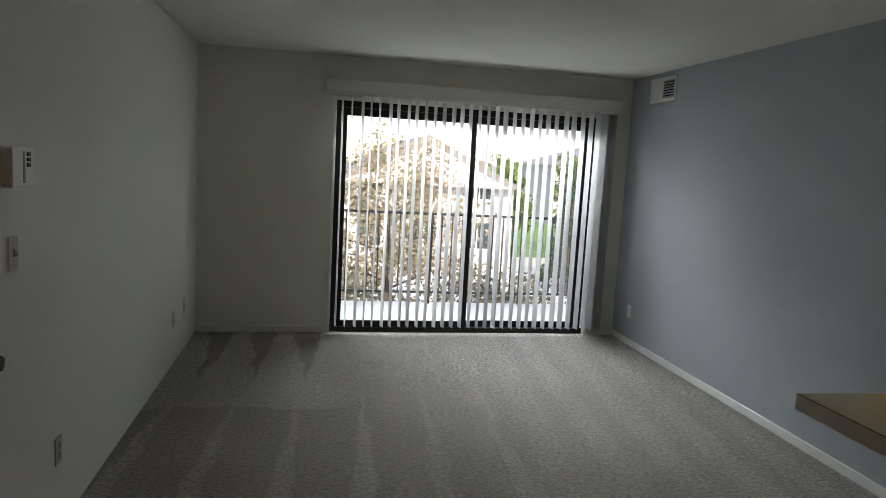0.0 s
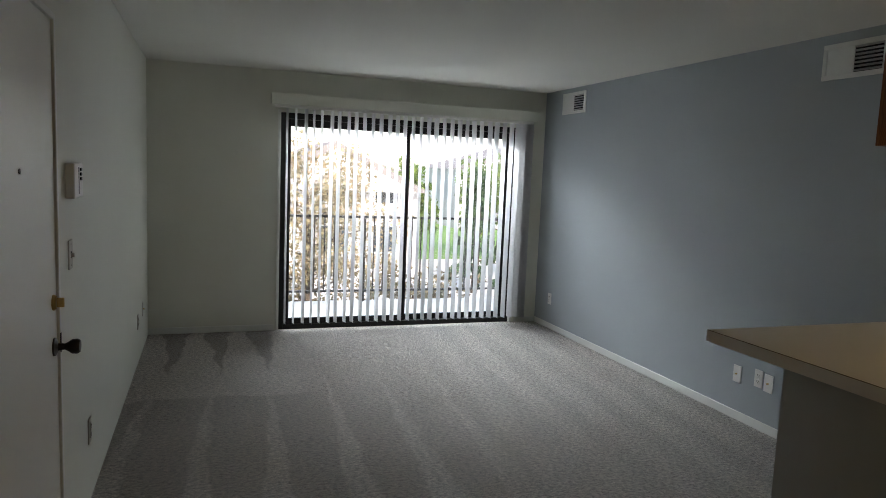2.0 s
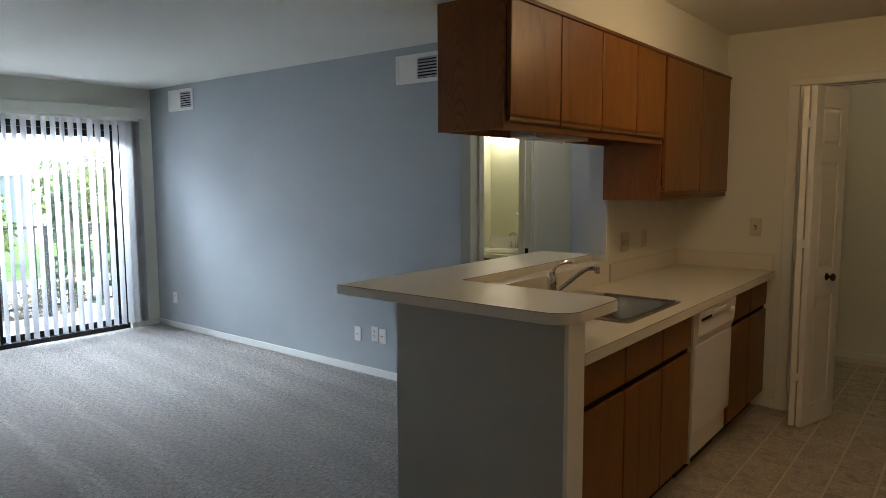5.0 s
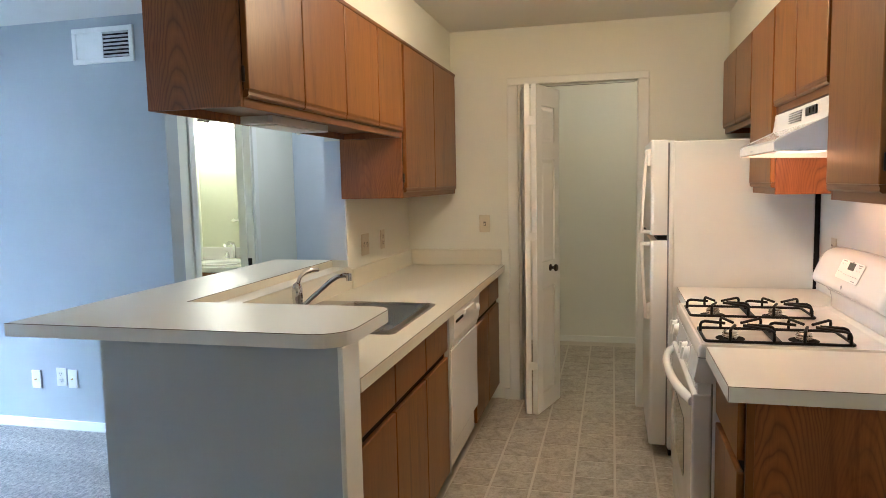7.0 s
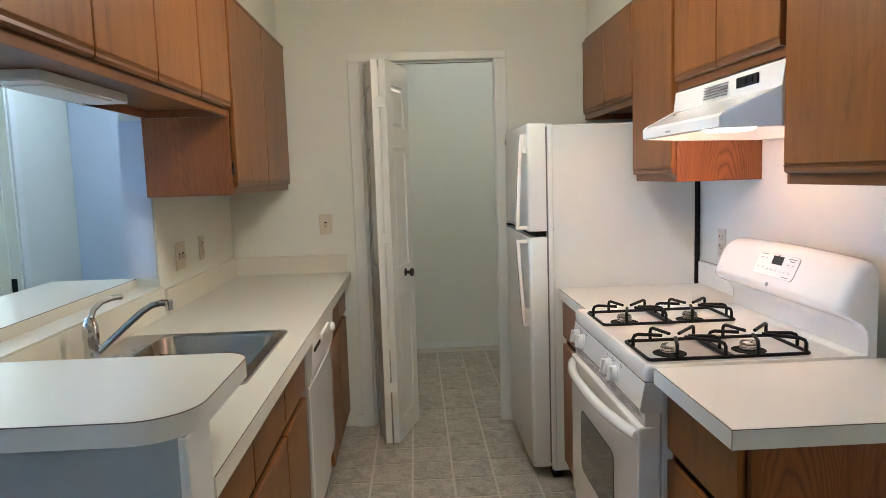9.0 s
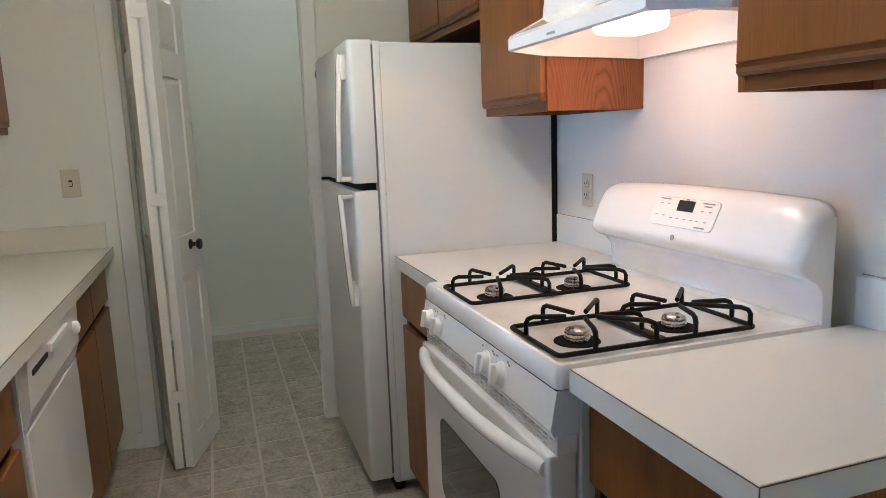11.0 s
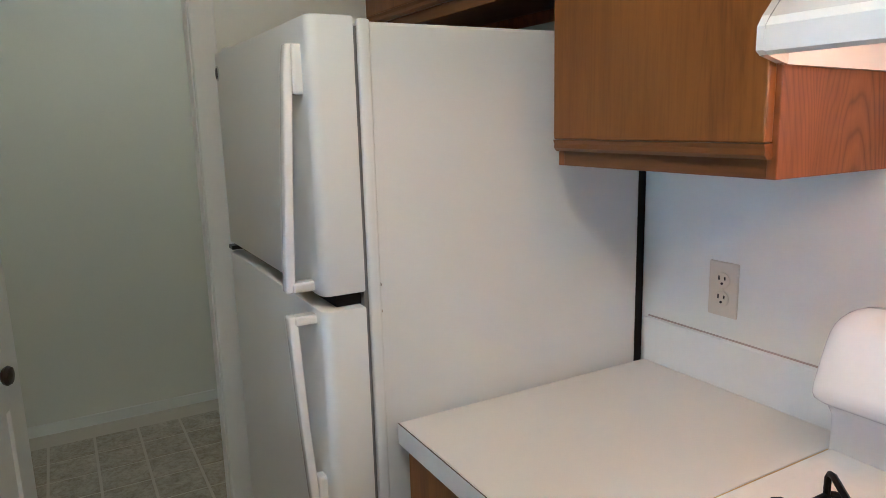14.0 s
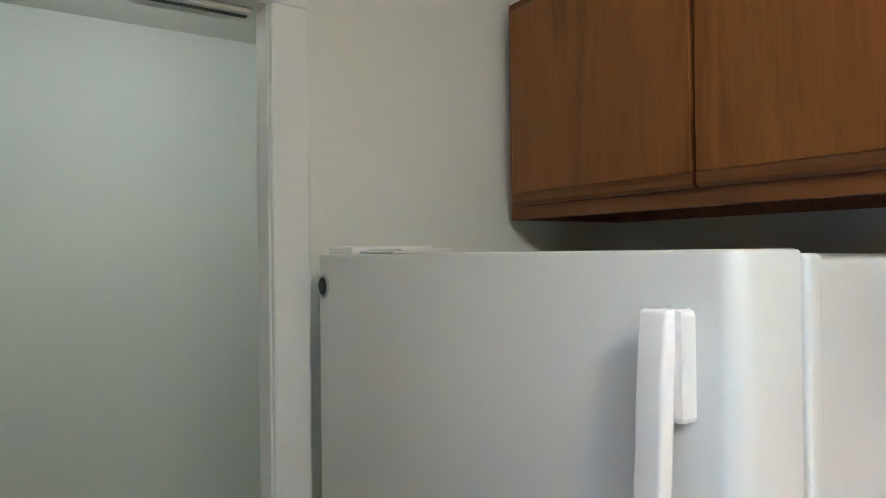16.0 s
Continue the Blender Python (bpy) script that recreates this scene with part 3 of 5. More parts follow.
for i, x in enumerate(xs):
    v = new("vane", vane_mesh)
    v.parent = blind
    turn = 9 + rng.uniform(-5, 5) if i < 30 else 42 + rng.uniform(-10, 10)
    v.matrix_local = pose(x - 1.89 + rng.uniform(-0.006, 0.006), -0.005, -2.13, 0, rng.uniform(-0.15, 0.15), turn)

# bifold closet door, half open
bif = tagged(thing("door_2", (FX, OY1 - 0.1, 0), "white panelled bifold closet door, folded half open", "bifold door"), kind="structure")
casing(bif, "y", FX, -1, OY0, OY1, OZ1, 0.067, head=0.046)
part("jamb", B(FX - 0.002, FX + 0.112, OY1 - 0.016, OY1 - 0.001, 0.005, OZ1 - 0.001), TRIM, bif)
part("jamb", B(FX - 0.002, FX + 0.052, OY0 - 0.004, OY0 + 0.003, 0.005, OZ1 - 0.001), TRIM, bif)
part("track", B(FX + 0.03, FX + 0.07, OY0 + 0.017, OY1 - 0.017, OZ1 - 0.010, OZ1 - 0.002, 0.001), TRIM, bif, "white metal top track")
part("track_slot", B(FX + 0.044, FX + 0.056, OY0 + 0.02, OY1 - 0.02, OZ1 - 0.0112, OZ1 - 0.0098), BRONZE, bif)


def bifold_leaf(a, b, face):
    """One leaf from a to b on the plan; the raised panels are on the side named by face (1: to the left of a-b)."""
    a, b = Vector((*a, 0)), Vector((*b, 0))
    wide = (b - a).length
    m = Matrix.Translation(a) @ Matrix.Rotation(math.atan2(b.y - a.y, b.x - a.x), 4, "Z")

    def put(name, bm, parent, mat=DOORW, label=""):
        bmesh.ops.transform(bm, matrix=m, verts=bm.verts)
        return part(name, bm, mat, parent, label)
    t, z0, z1 = 0.017, 0.015, 2.04
    rows = [(0.13, 0.80), (0.96, 1.60), (1.70, 1.92)]
    inset = 0.085
    bm = bmesh.new()
    box(bm, 0, inset, -t, t, z0, z1, 0.002)
    box(bm, wide - inset, wide, -t, t, z0, z1, 0.002)
    edges = [z0] + [z for r in rows for z in r] + [z1]
    for lo, hi in zip(edges[::2], edges[1::2]):
        box(bm, inset, wide - inset, -t, t, lo, hi)
    box(bm, inset, wide - inset, -t + 0.010, t - 0.010, 0.1, 1.95)
    leaf = put("leaf", bm, bif)
    for lo, hi in rows:
        for s in (-1, 1):
            bm = bmesh.new()
            f = s * (t - 0.0005)
            g = s * (t - 0.010)
            base = [(inset + 0.006, lo + 0.006), (wide - inset - 0.006, lo + 0.006), (wide - inset - 0.006, hi - 0.006), (inset + 0.006, hi - 0.006)]
            top = [(inset + 0.028, lo + 0.028), (wide - inset - 0.028, lo + 0.028), (wide - inset - 0.028, hi - 0.028), (inset + 0.028, hi - 0.028)]
            vb, vt = [bm.verts.new((x, g, z)) for x, z in base], [bm.verts.new((x, f - s * 0.002, z)) for x, z in top]
            for i in range(4):
                bm.faces.new((vb[i], vb[(i + 1) % 4], vt[(i + 1) % 4], vt[i]))
            bm.faces.new(vt)
            bm.faces.new(vb[::-1])
            bmesh.ops.recalc_face_normals(bm, faces=bm.faces)
            put("panel", bm, leaf)
    return leaf, m, wide


pivot, fold, tip = (4.470, 0.848), (4.118, 0.768), (4.485, 0.640)
bifold_leaf(pivot, (fold[0], fold[1] + 0.020), 1)
leaf2, m2, w2 = bifold_leaf((fold[0], fold[1] - 0.020), tip, -1)
way = (m2.to_3x3() @ Vector((0, -1, 0)))
kp = m2 @ Vector((0.215, -0.017, 0.915))
kbm = turned(bmesh.new(), [(0.022, 0), (0.022, 0.004), (0.009, 0.010), (0.009, 0.024), (0.020, 0.030), (0.024, 0.038), (0.020, 0.046), (0.002, 0.049)],
             Matrix.Translation(kp) @ way.to_track_quat("Z", "Y").to_matrix().to_4x4())
part("knob", kbm, BRONZE, leaf2, "dark bronze round knob", True)
for z in (0.3, 1.1, 1.8):
    part("hinge", B(fold[0] - 0.004, fold[0] + 0.002, fold[1] - 0.028, fold[1] + 0.028, z, z + 0.05), DOORW, bif)

# bathroom door frame and what shows through it
bath = tagged(thing("door_3", ((BX0 + BX1) / 2, HY, 0), "white painted bathroom door frame, door swung out of view", "door frame"), kind="structure")
casing(bath, "x", HY, -1, BX0, BX1, BZ1)
part("jamb", B(BX0 - 0.001, BX0 + 0.018, HY - 0.002, HY + 0.112, 0.003, BZ1 - 0.001), TRIM, bath)
part("jamb", B(BX1 - 0.018, BX1 + 0.001, HY - 0.002, HY + 0.112, 0.003, BZ1 - 0.001), TRIM, bath)
part("stop", B(BX1 - 0.030, BX1 - 0.018, HY + 0.05, HY + 0.09, 0.003, BZ1 - 0.002), TRIM, bath)

part("strike_plate", B(BX1 - 0.0205, BX1 - 0.0181, HY + 0.02, HY + 0.05, 0.88, 0.965), BLACK, bath, "dark latch plate")

van = thing("bathroom_vanity", (5.04, 3.33, 0), "bathroom vanity with a white sink top", "vanity")
part("cabinet", B(4.80, 5.30, 2.86, 3.81, 0.0, 0.79, 0.004), OAK, van)
part("top", B(4.76, 5.308, 2.85, 3.815, 0.79, 0.835, 0.008), PORCELAIN, van, "white moulded sink top")
part("backsplash", B(5.288, 5.308, 2.85, 3.815, 0.835, 0.945, 0.004), PORCELAIN, van)
bm = turned(bmesh.new(), [(0.21, 0.0), (0.215, 0.012), (0.195, 0.016), (0.17, 0.004), (0.10, 0.002), (0.01, 0.0015)], pose(5.0, 3.46, 0.835))
part("basin", bm, PORCELAIN, van, "", True)
tap = thing("bathroom_faucet", (5.23, 3.46, 0.835), "chrome bathroom faucet with two handles", "faucet")
part("base", B(5.205, 5.255, 3.37, 3.55, 0.836, 0.856, 0.008), CHROME, tap)
part("spout", bent(bmesh.new(), [(5.23, 3.46, 0.85), (5.23, 3.46, 0.95), (5.215, 3.46, 0.985), (5.17, 3.465, 0.995), (5.10, 3.47, 0.975)], 0.014), CHROME, tap, "", True)
for y in (3.39, 3.53):
    part("handle", turned(bmesh.new(), [(0.018, 0), (0.020, 0.02), (0.012, 0.04), (0.016, 0.05), (0.004, 0.055)], pose(5.23, y, 0.856)), CHROME, tap, "", True)
vl = thing("vanity_light", (5.30, 3.56, 2.09), "dark metal vanity light with two large frosted shades, lit", "wall light")
part("bar", B(5.235, 5.309, 3.33, 3.76, 2.035, 2.055, 0.004), BRONZE, vl)
for y in (3.44, 3.67):
    part("shade", turned(bmesh.new(), [(0.028, 0.150), (0.055, 0.140), (0.086, 0.095), (0.096, 0.045), (0.088, 0.005), (0.050, -0.012), (0.004, -0.015)], pose(5.205, y, 1.865)), SHADE, vl, "lit frosted glass shade", True)
    part("neck", rod(bmesh.new(), (5.24, y, 2.04), (5.215, y, 2.005), 0.022, seg=12), BRONZE, vl)
tb = thing("towel_holder", (5.30, 3.43, 1.18), "small chrome towel holder on the bathroom wall", "towel holder")
part("bar", rod(bmesh.new(), (5.26, 3.37, 1.18), (5.26, 3.49, 1.18), 0.008), CHROME, tb, "", True)
part("post", rod(bmesh.new(), (5.309, 3.47, 1.18), (5.255, 3.47, 1.18), 0.014), CHROME, tb, "", True)


# ---- wall plates, vents, thermostat ----
def plate(name, label, place, face, w=0.07, h=0.115, kind="outlet", mat=BISQUE, group=""):
    """A wall plate. face: the way it looks, +x, -x, +y or -y."""
    ob = thing(name, place, label, "wall plate", group)
    turn = {"-y": 0, "+x": 90, "+y": 180, "-x": 270}[face]
    m = Matrix.Translation(place) @ Matrix.Rotation(radians(turn), 4, "Z")

    def put(nm, bm, mt, parent, lb=""):
        bmesh.ops.transform(bm, matrix=m, verts=bm.verts)
        return part(nm, bm, mt, parent, lb)
    cover = put("cover", B(-w / 2, w / 2, -0.006, 0.0, -h / 2, h / 2, 0.003), mat, ob)
    gangs = [0.0] if w < 0.1 else [-0.023, 0.023]
    for gx in gangs:
        if kind == "outlet":
            for dz in (-0.0195, 0.0195):
                so = put("socket", turned(bmesh.new(), [(0.0165, 0.0), (0.0165, 0.003), (0.015, 0.004)], pose(gx, -0.0055, dz, 90), 20), mat, cover)
                bm = B(gx - 0.0085, gx - 0.0055, -0.0105, -0.0093, dz + 0.000, dz + 0.009)
                box(bm, gx + 0.0055, gx + 0.0085, -0.0105, -0.0093, dz + 0.001, dz + 0.008)
                rod(bm, (gx, -0.0093, dz - 0.007), (gx, -0.0105, dz - 0.007), 0.0028, seg=8)
                put("slots", bm, SHADOWGAP, cover)
        elif kind == "switch":
            put("toggle", B(gx - 0.005, gx + 0.005, -0.018, -0.004, -0.010, 0.006, 0.002), mat, cover)
            put("toggle_slot", B(gx - 0.007, gx + 0.007, -0.0068, -0.0058, -0.013, 0.013), SHADOWGAP, cover)
        elif kind == "coax":
            put("connector", rod(bmesh.new(), (gx, -0.004, 0), (gx, -0.018, 0), 0.005), BRASS, cover)
        for dz in ((0.042, -0.042) if kind == "switch" else (0.0,) if kind == "outlet" else (0.042, -0.042)):
            put("screw", rod(bmesh.new(), (gx, -0.005, dz), (gx, -0.0075, dz), 0.003, seg=8), mat, cover)
    return ob


plate("outlet", "white wall outlet low on the grey wall", (GX, 3.745, 0.308), "-x", mat=PLASTIC, kind="coax", group="outlets on the grey wall")
plate("outlet", "white duplex outlet low on the grey wall", (GX, 3.558, 0.330), "-x", mat=PLASTIC, group="outlets on the grey wall")
plate("phone_jack", "white jack plate low on the grey wall", (GX, 3.476, 0.322), "-x", mat=PLASTIC, kind="coax", group="outlets on the grey wall")
plate("outlet", "white outlet on the grey wall near the window", (GX, 6.42, 0.31), "-x", mat=PLASTIC)
plate("outlet", "white outlet low on the entry wall", (LX, 3.53, 0.335), "+x", mat=ALMOND)
plate("outlet", "white outlet on the entry wall near the corner", (LX, 5.80, 0.33), "+x", mat=ALMOND)
plate("jack_plate", "white jack plate on the entry wall near the corner", (LX, 6.20, 0.35), "+x", mat=ALMOND, kind="coax")
plate("light_switch", "white toggle light switch beside the entry door", (LX, 3.155, 1.19), "+x", mat=ALMOND, kind="switch")
plate("light_switch", "almond toggle switch on the kitchen wall", (FX, 1.11, 1.19), "-x", kind="switch")
plate("outlet_switch", "wide almond plate above the counter", (3.565, NY, 1.13), "-y", 0.116, 0.12, "switch")
plate("outlet", "almond duplex outlet above the counter", (3.862, NY, 1.135), "-y")
plate("outlet", "almond duplex outlet beside the range", (3.383, RY, 1.122), "+y", mat=BISQUE)


def vent(name, label, place, face, w, h):
    """A return grille: a framed plate, half of it blank and half louvred."""
    ob = thing(name, place, label, "air vent")
    turn = {"-x": 270, "-y": 0}[face]
    m = Matrix.Translation(place) @ Matrix.Rotation(radians(turn), 4, "Z")

    def put(nm, bm, mt, lb=""):
        bmesh.ops.transform(bm, matrix=m, verts=bm.verts)
        return part(nm, bm, mt, ob, lb)
    for a in ((-w / 2, w / 2, -h / 2, -h / 2 + 0.028), (-w / 2, w / 2, h / 2 - 0.028, h / 2), (-w / 2, -w / 2 + 0.028, -h / 2 + 0.028, h / 2 - 0.028), (w / 2 - 0.028, w / 2, -h / 2 + 0.028, h / 2 - 0.028)):
        put("frame", B(a[0], a[1], -0.014, 0.0, a[2], a[3], 0.003), TRIM)
    put("backing", B(-w / 2 + 0.028, w / 2 - 0.028, -0.003, -0.001, -h / 2 + 0.028, h / 2 - 0.028), SHADOWGAP)
    put("blank_plate", B(-w / 2 + 0.028, 0.0, -0.010, -0.004, -h / 2 + 0.028, h / 2 - 0.028, 0.002), TRIM)
    k = 7
    for i in range(k):
        z = -h / 2 + 0.036 + (h - 0.072) * i / (k - 1)
        bm = B(0.004, w / 2 - 0.029, -0.0008, 0.0008, -0.011, 0.011)
        bmesh.ops.transform(bm, matrix=pose(0, -0.009, z, 68), verts=bm.verts)
        put("slat", bm, SLATM)
    return ob


vent("air_vent", "white wall vent high on the grey wall by the window", (GX, 6.155, 2.292), "-x", 0.43, 0.205)
vent("air_vent", "white wall vent high on the grey wall", (GX, 3.10, 2.283), "-x", 0.405, 0.20)
vent("air_vent", "white vent in the soffit face", (2.02, 1.325, 2.305), "-y", 0.36, 0.16)
th = thing("thermostat", (LX, 3.225, 1.475), "white wall thermostat with black slider keys", "thermostat")
part("body", B(LX, LX + 0.035, 3.085, 3.265, 1.410, 1.545, 0.006), PLASTIC, th)
for i in range(3):
    part("key", B(LX + 0.034, LX + 0.040, 3.195, 3.22, 1.478 + 0.018 * i, 1.491 + 0.018 * i, 0.002), BLACK, th)
part("scale", B(LX + 0.0345, LX + 0.0365, 3.165, 3.18, 1.425, 1.53), INK, th)


# ---- cabinets ----
def slab(parent, x0, x1, z0, z1, face, out_y, name="door", lip=True, mat=OAK):
    """A flat cabinet front whose face is at y=face; out_y: 1 or -1, the way it looks."""
    t = 0.019
    y0, y1 = sorted((face, face - out_y * t))
    d = part(name, B(x0 + 0.0035, x1 - 0.0035, y0, y1, z0 + (0.022 if lip else 0.0), z1, 0.0035), mat, parent)
    if lip:
        a = [(face, z0 + 0.0215), (face - out_y * 0.003, z0 + 0.014), (face - out_y * 0.002, z0 + 0.006), (face - out_y * 0.008, z0), (face - out_y * t, z0), (face - out_y * t, z0 + 0.0215)]
        part("bottom_rail", extruded(bmesh.new(), a, "x", x0 + 0.0035, x1 - 0.0035), OAKX, d)
    return d


def hinge(parent, x, y, z):
    part("hinge", B(x - 0.004, x + 0.004, y - 0.004, y + 0.004, z, z + 0.045, 0.002), BRONZE, parent, "dark metal hinge")


def wall_unit(name, x0, x1, yb, yf, z0, z1, doors, label, group, out_y, under=0.03, ends=True):
    """A wall cabinet from its back yb to the frame's front yf."""
    ob = thing(name, ((x0 + x1) / 2, (yb + yf) / 2, z0), label, "kitchen cabinet", group)
    ya, yz = sorted((yb, yf))
    part("side", B(x0, x0 + 0.016, ya, yz, z0, z1, 0.0015), OAKSIDE, ob)
    part("side", B(x1 - 0.016, x1, ya, yz, z0, z1, 0.0015), OAKSIDE, ob)
    part("bottom", B(x0 + 0.016, x1 - 0.016, ya + (0.018 if out_y < 0 else 0), yz - (0.018 if out_y > 0 else 0), z0 + under, z0 + under + 0.012), OAKX, ob)
    part("top", B(x0 + 0.016, x1 - 0.016, ya, yz, z1 - 0.012, z1), OAKX, ob)
    part("back", B(x0 + 0.016, x1 - 0.016, *((ya, ya + 0.008) if out_y > 0 else (yz - 0.008, yz)), z0, z1 - 0.012), OAKSIDE, ob)
    f0, f1 = sorted((yf, yf - out_y * 0.018))
    part("face_rail", B(x0 + 0.016, x1 - 0.016, f0, f1, z0, z0 + 0.045, 0.0015), OAKX, ob)
    part("face_rail", B(x0 + 0.016, x1 - 0.016, f0, f1, z1 - 0.05, z1 - 0.012, 0.0015), OAKX, ob)
    # dark sheet behind the doors, painted as the shade in their gaps
    part("face_dark", B(x0 + 0.016, x1 - 0.016, *sorted((yf - out_y * 0.004, yf - out_y * 0.016)), z0 + 0.045, z1 - 0.05), RECESSBLACK, ob)
    for a, b in doors:
        slab(ob, a, b, z0 + 0.028, z1 - 0.022, yf + out_y * 0.019, out_y)
    return ob


UZ = 2.17
a1 = wall_unit("wall_cabinet", 1.743, 3.245, 1.608, 1.306, 1.69, UZ, [(1.757, 2.128), (2.128, 2.500), (2.500, 2.878), (2.878, 3.238)], "stained oak wall cabinet hung over the bar, doors shut", "peninsula cabinets", -1)
hinge(a1, 1.754, 1.300, 1.76)
a2 = wall_unit("wall_cabinet", 3.247, 4.418, 1.633, 1.306, 1.392, UZ, [(3.262, 3.835), (3.835, 4.385)], "tall stained oak wall cabinet in the corner, doors shut", "peninsula cabinets", -1)
hinge(a2, 3.258, 1.300, 1.47)
part("crown", B(1.738, 4.418, 1.290, 1.305, UZ - 0.018, UZ - 0.001, 0.003), OAKX, a1, "narrow dark oak top moulding")
c1 = wall_unit("wall_cabinet", 1.862, 2.318, RY, -0.366, 1.387, 2.165, [(1.872, 2.308)], "stained oak wall cabinet beside the range hood", "range cabinets", 1)
hinge(c1, 1.868, -0.358, 1.47)
wall_unit("wall_cabinet", 2.320, 3.062, RY, -0.366, 1.716, 2.165, [(2.332, 2.706), (2.706, 3.052)], "short stained oak wall cabinet above the hood", "range cabinets", 1)
wall_unit("wall_cabinet", 3.064, 3.524, RY, -0.366, 1.387, 2.165, [(3.068, 3.521)], "stained oak wall cabinet between hood and fridge", "range cabinets", 1)
wall_unit("wall_cabinet", 3.526, 4.400, RY, -0.366, 1.722, 2.165, [(3.532, 3.953), (3.953, 4.378)], "short stained oak wall cabinet above the fridge", "range cabinets", 1)


def base_unit(name, x0, x1, yb, yf, fronts, label, group, out_y, end=None, kick=0.06):
    """A base cabinet; fronts: (x0, x1) for a drawer front above a door."""
    ob = thing(name, ((x0 + x1) / 2, (yb + yf) / 2, 0.004), label, "kitchen cabinet", group)
    ya, yz = sorted((yb, yf))
    part("side", B(x0, x0 + 0.016, ya, yz, 0.10, 0.870, 0.0015), OAKSIDE, ob)
    part("side", B(x1 - 0.016, x1, ya, yz, 0.10, 0.870, 0.0015), OAKSIDE, ob)
    part("bottom", B(x0 + 0.016, x1 - 0.016, ya, yz, 0.10, 0.116), OAKX, ob)
    # near-black backing in place of shade between drawer fronts and doors
    part("face_dark", B(x0 + 0.016, x1 - 0.016, *sorted((yf - out_y * 0.002, yf - out_y * 0.018)), 0.116, 0.870), RECESSBLACK, ob)
    part("toe_kick", B(x0, x1, *sorted((yf - out_y * kick, yf - out_y * (kick + 0.012))), 0.004, 0.10), RECESSBLACK, ob, "dark recessed toe kick")
    part("plinth", B(x0 + 0.01, x1 - 0.01, *sorted((yb, yf - out_y * (kick + 0.012))), 0.004, 0.10), RECESSBLACK, ob)
    for a, b in fronts:
        slab(ob, a, b, 0.700, 0.862, yf + out_y * 0.019, out_y, "drawer_front", False)
        slab(ob, a, b, 0.118, 0.668, yf + out_y * 0.019, out_y, "door", False)
    return ob


BYF = 1.038
base_unit("base_cabinet", 1.768, 2.972, 1.60, BYF, [(1.79, 2.19), (2.19, 2.59), (2.59, 2.965)], "stained oak sink base cabinet, drawers and doors shut", "peninsula base cabinets", -1)
base_unit("base_cabinet", 3.602, 4.420, 1.60, BYF, [(3.615, 4.015), (4.015, 4.40)], "stained oak base cabinet in the corner, doors shut", "peninsula base cabinets", -1)
RYF = -0.060
e1 = base_unit("base_cabinet", 1.885, 2.304, RY, RYF, [(1.895, 2.297)], "oak base cabinet at the end of the range run", "range base cabinets", 1)
part("end_panel", B(1.878, 1.8845, RY + 0.001, RYF - 0.02, 0.006, 0.872, 0.001), OAKSIDE, e1, "oak end panel with arched grain")
part("end_stile", B(1.877, 1.8845, RYF - 0.02, RYF + 0.001, 0.10, 0.872, 0.001), OAK, e1)
base_unit("base_cabinet", 3.108, 3.578, RY, RYF, [(3.116, 3.570)], "narrow oak base cabinet between range and fridge", "range base cabinets", 1)


# ---- worktops ----
def seam_line(parent, pts, z):
    bm = bmesh.new()
    for a, b in zip(pts, pts[1:]):
        rod(bm, (*a, z), (*b, z), 0.0011, seg=5)
    part("seam", bm, SEAM, parent, "thin brown laminate seam")


SX0, SX1, SY0, SY1 = 2.335, 2.925, 1.085, 1.50
top = thing("countertop", (3.1, 1.3, 0.87), "cream laminate countertop with backsplash round the sink", "countertop")
bm = bmesh.new()
outer, inner = [(1.767, 0.985), (FX - 0.001, 0.985), (FX - 0.001, 1.642), (1.767, 1.642)], [(SX0, SY0), (SX1, SY0), (SX1, SY1), (SX0, SY1)]
ov, iv = [[[bm.verts.new((*p, z)) for p in pts] for z in (0.872, 0.914)] for pts in (outer, inner)]
for i in range(4):
    k = (i + 1) % 4
    bm.faces.new((ov[1][i], ov[1][k], iv[1][k], iv[1][i]))
    bm.faces.new((ov[0][k], ov[0][i], iv[0][i], iv[0][k]))
    bm.faces.new((ov[0][i], ov[0][k], ov[1][k], ov[1][i]))
    bm.faces.new((iv[0][k], iv[0][i], iv[1][i], iv[1][k]))
part("slab", bm, CREAM, top)
part("front_edge", B(1.767, FX - 0.001, 0.981, 0.985, 0.872, 0.9125), CREAM, top)
part("backsplash", B(3.34, FX - 0.018, 1.616, 1.634, 0.914, 1.018, 0.003), CREAM, top)
part("backsplash", B(1.767, 3.34, 1.628, 1.6445, 0.914, 1.029, 0.003), CREAM, top)
part("backsplash", B(FX - 0.018, FX - 0.001, 1.0, 1.634, 0.914, 1.018, 0.003), CREAM, top)
seam_line(top, [(1.767, 0.982), (FX - 0.002, 0.982)], 0.9135)

bar = thing("bar_top", (2.4, 1.6, 1.03), "pale laminate breakfast bar top with rounded corner", "bar top")
BX, BXI, BY0, BYI, BYO = 1.628, 2.045, 0.975, 1.725, 2.062
outline = [(BX, BYO), *[p for p in arc(BX + 0.10, BY0 + 0.10, 0.10, 180, 270, 10)], *arc(BXI - 0.06, BY0 + 0.06, 0.06, 270, 360, 8), (BXI, BYI), (3.325, BYI), (3.325, BYO)]
part("slab", extruded(bmesh.new(), outline, "z", 1.032, 1.070), CREAM, bar)


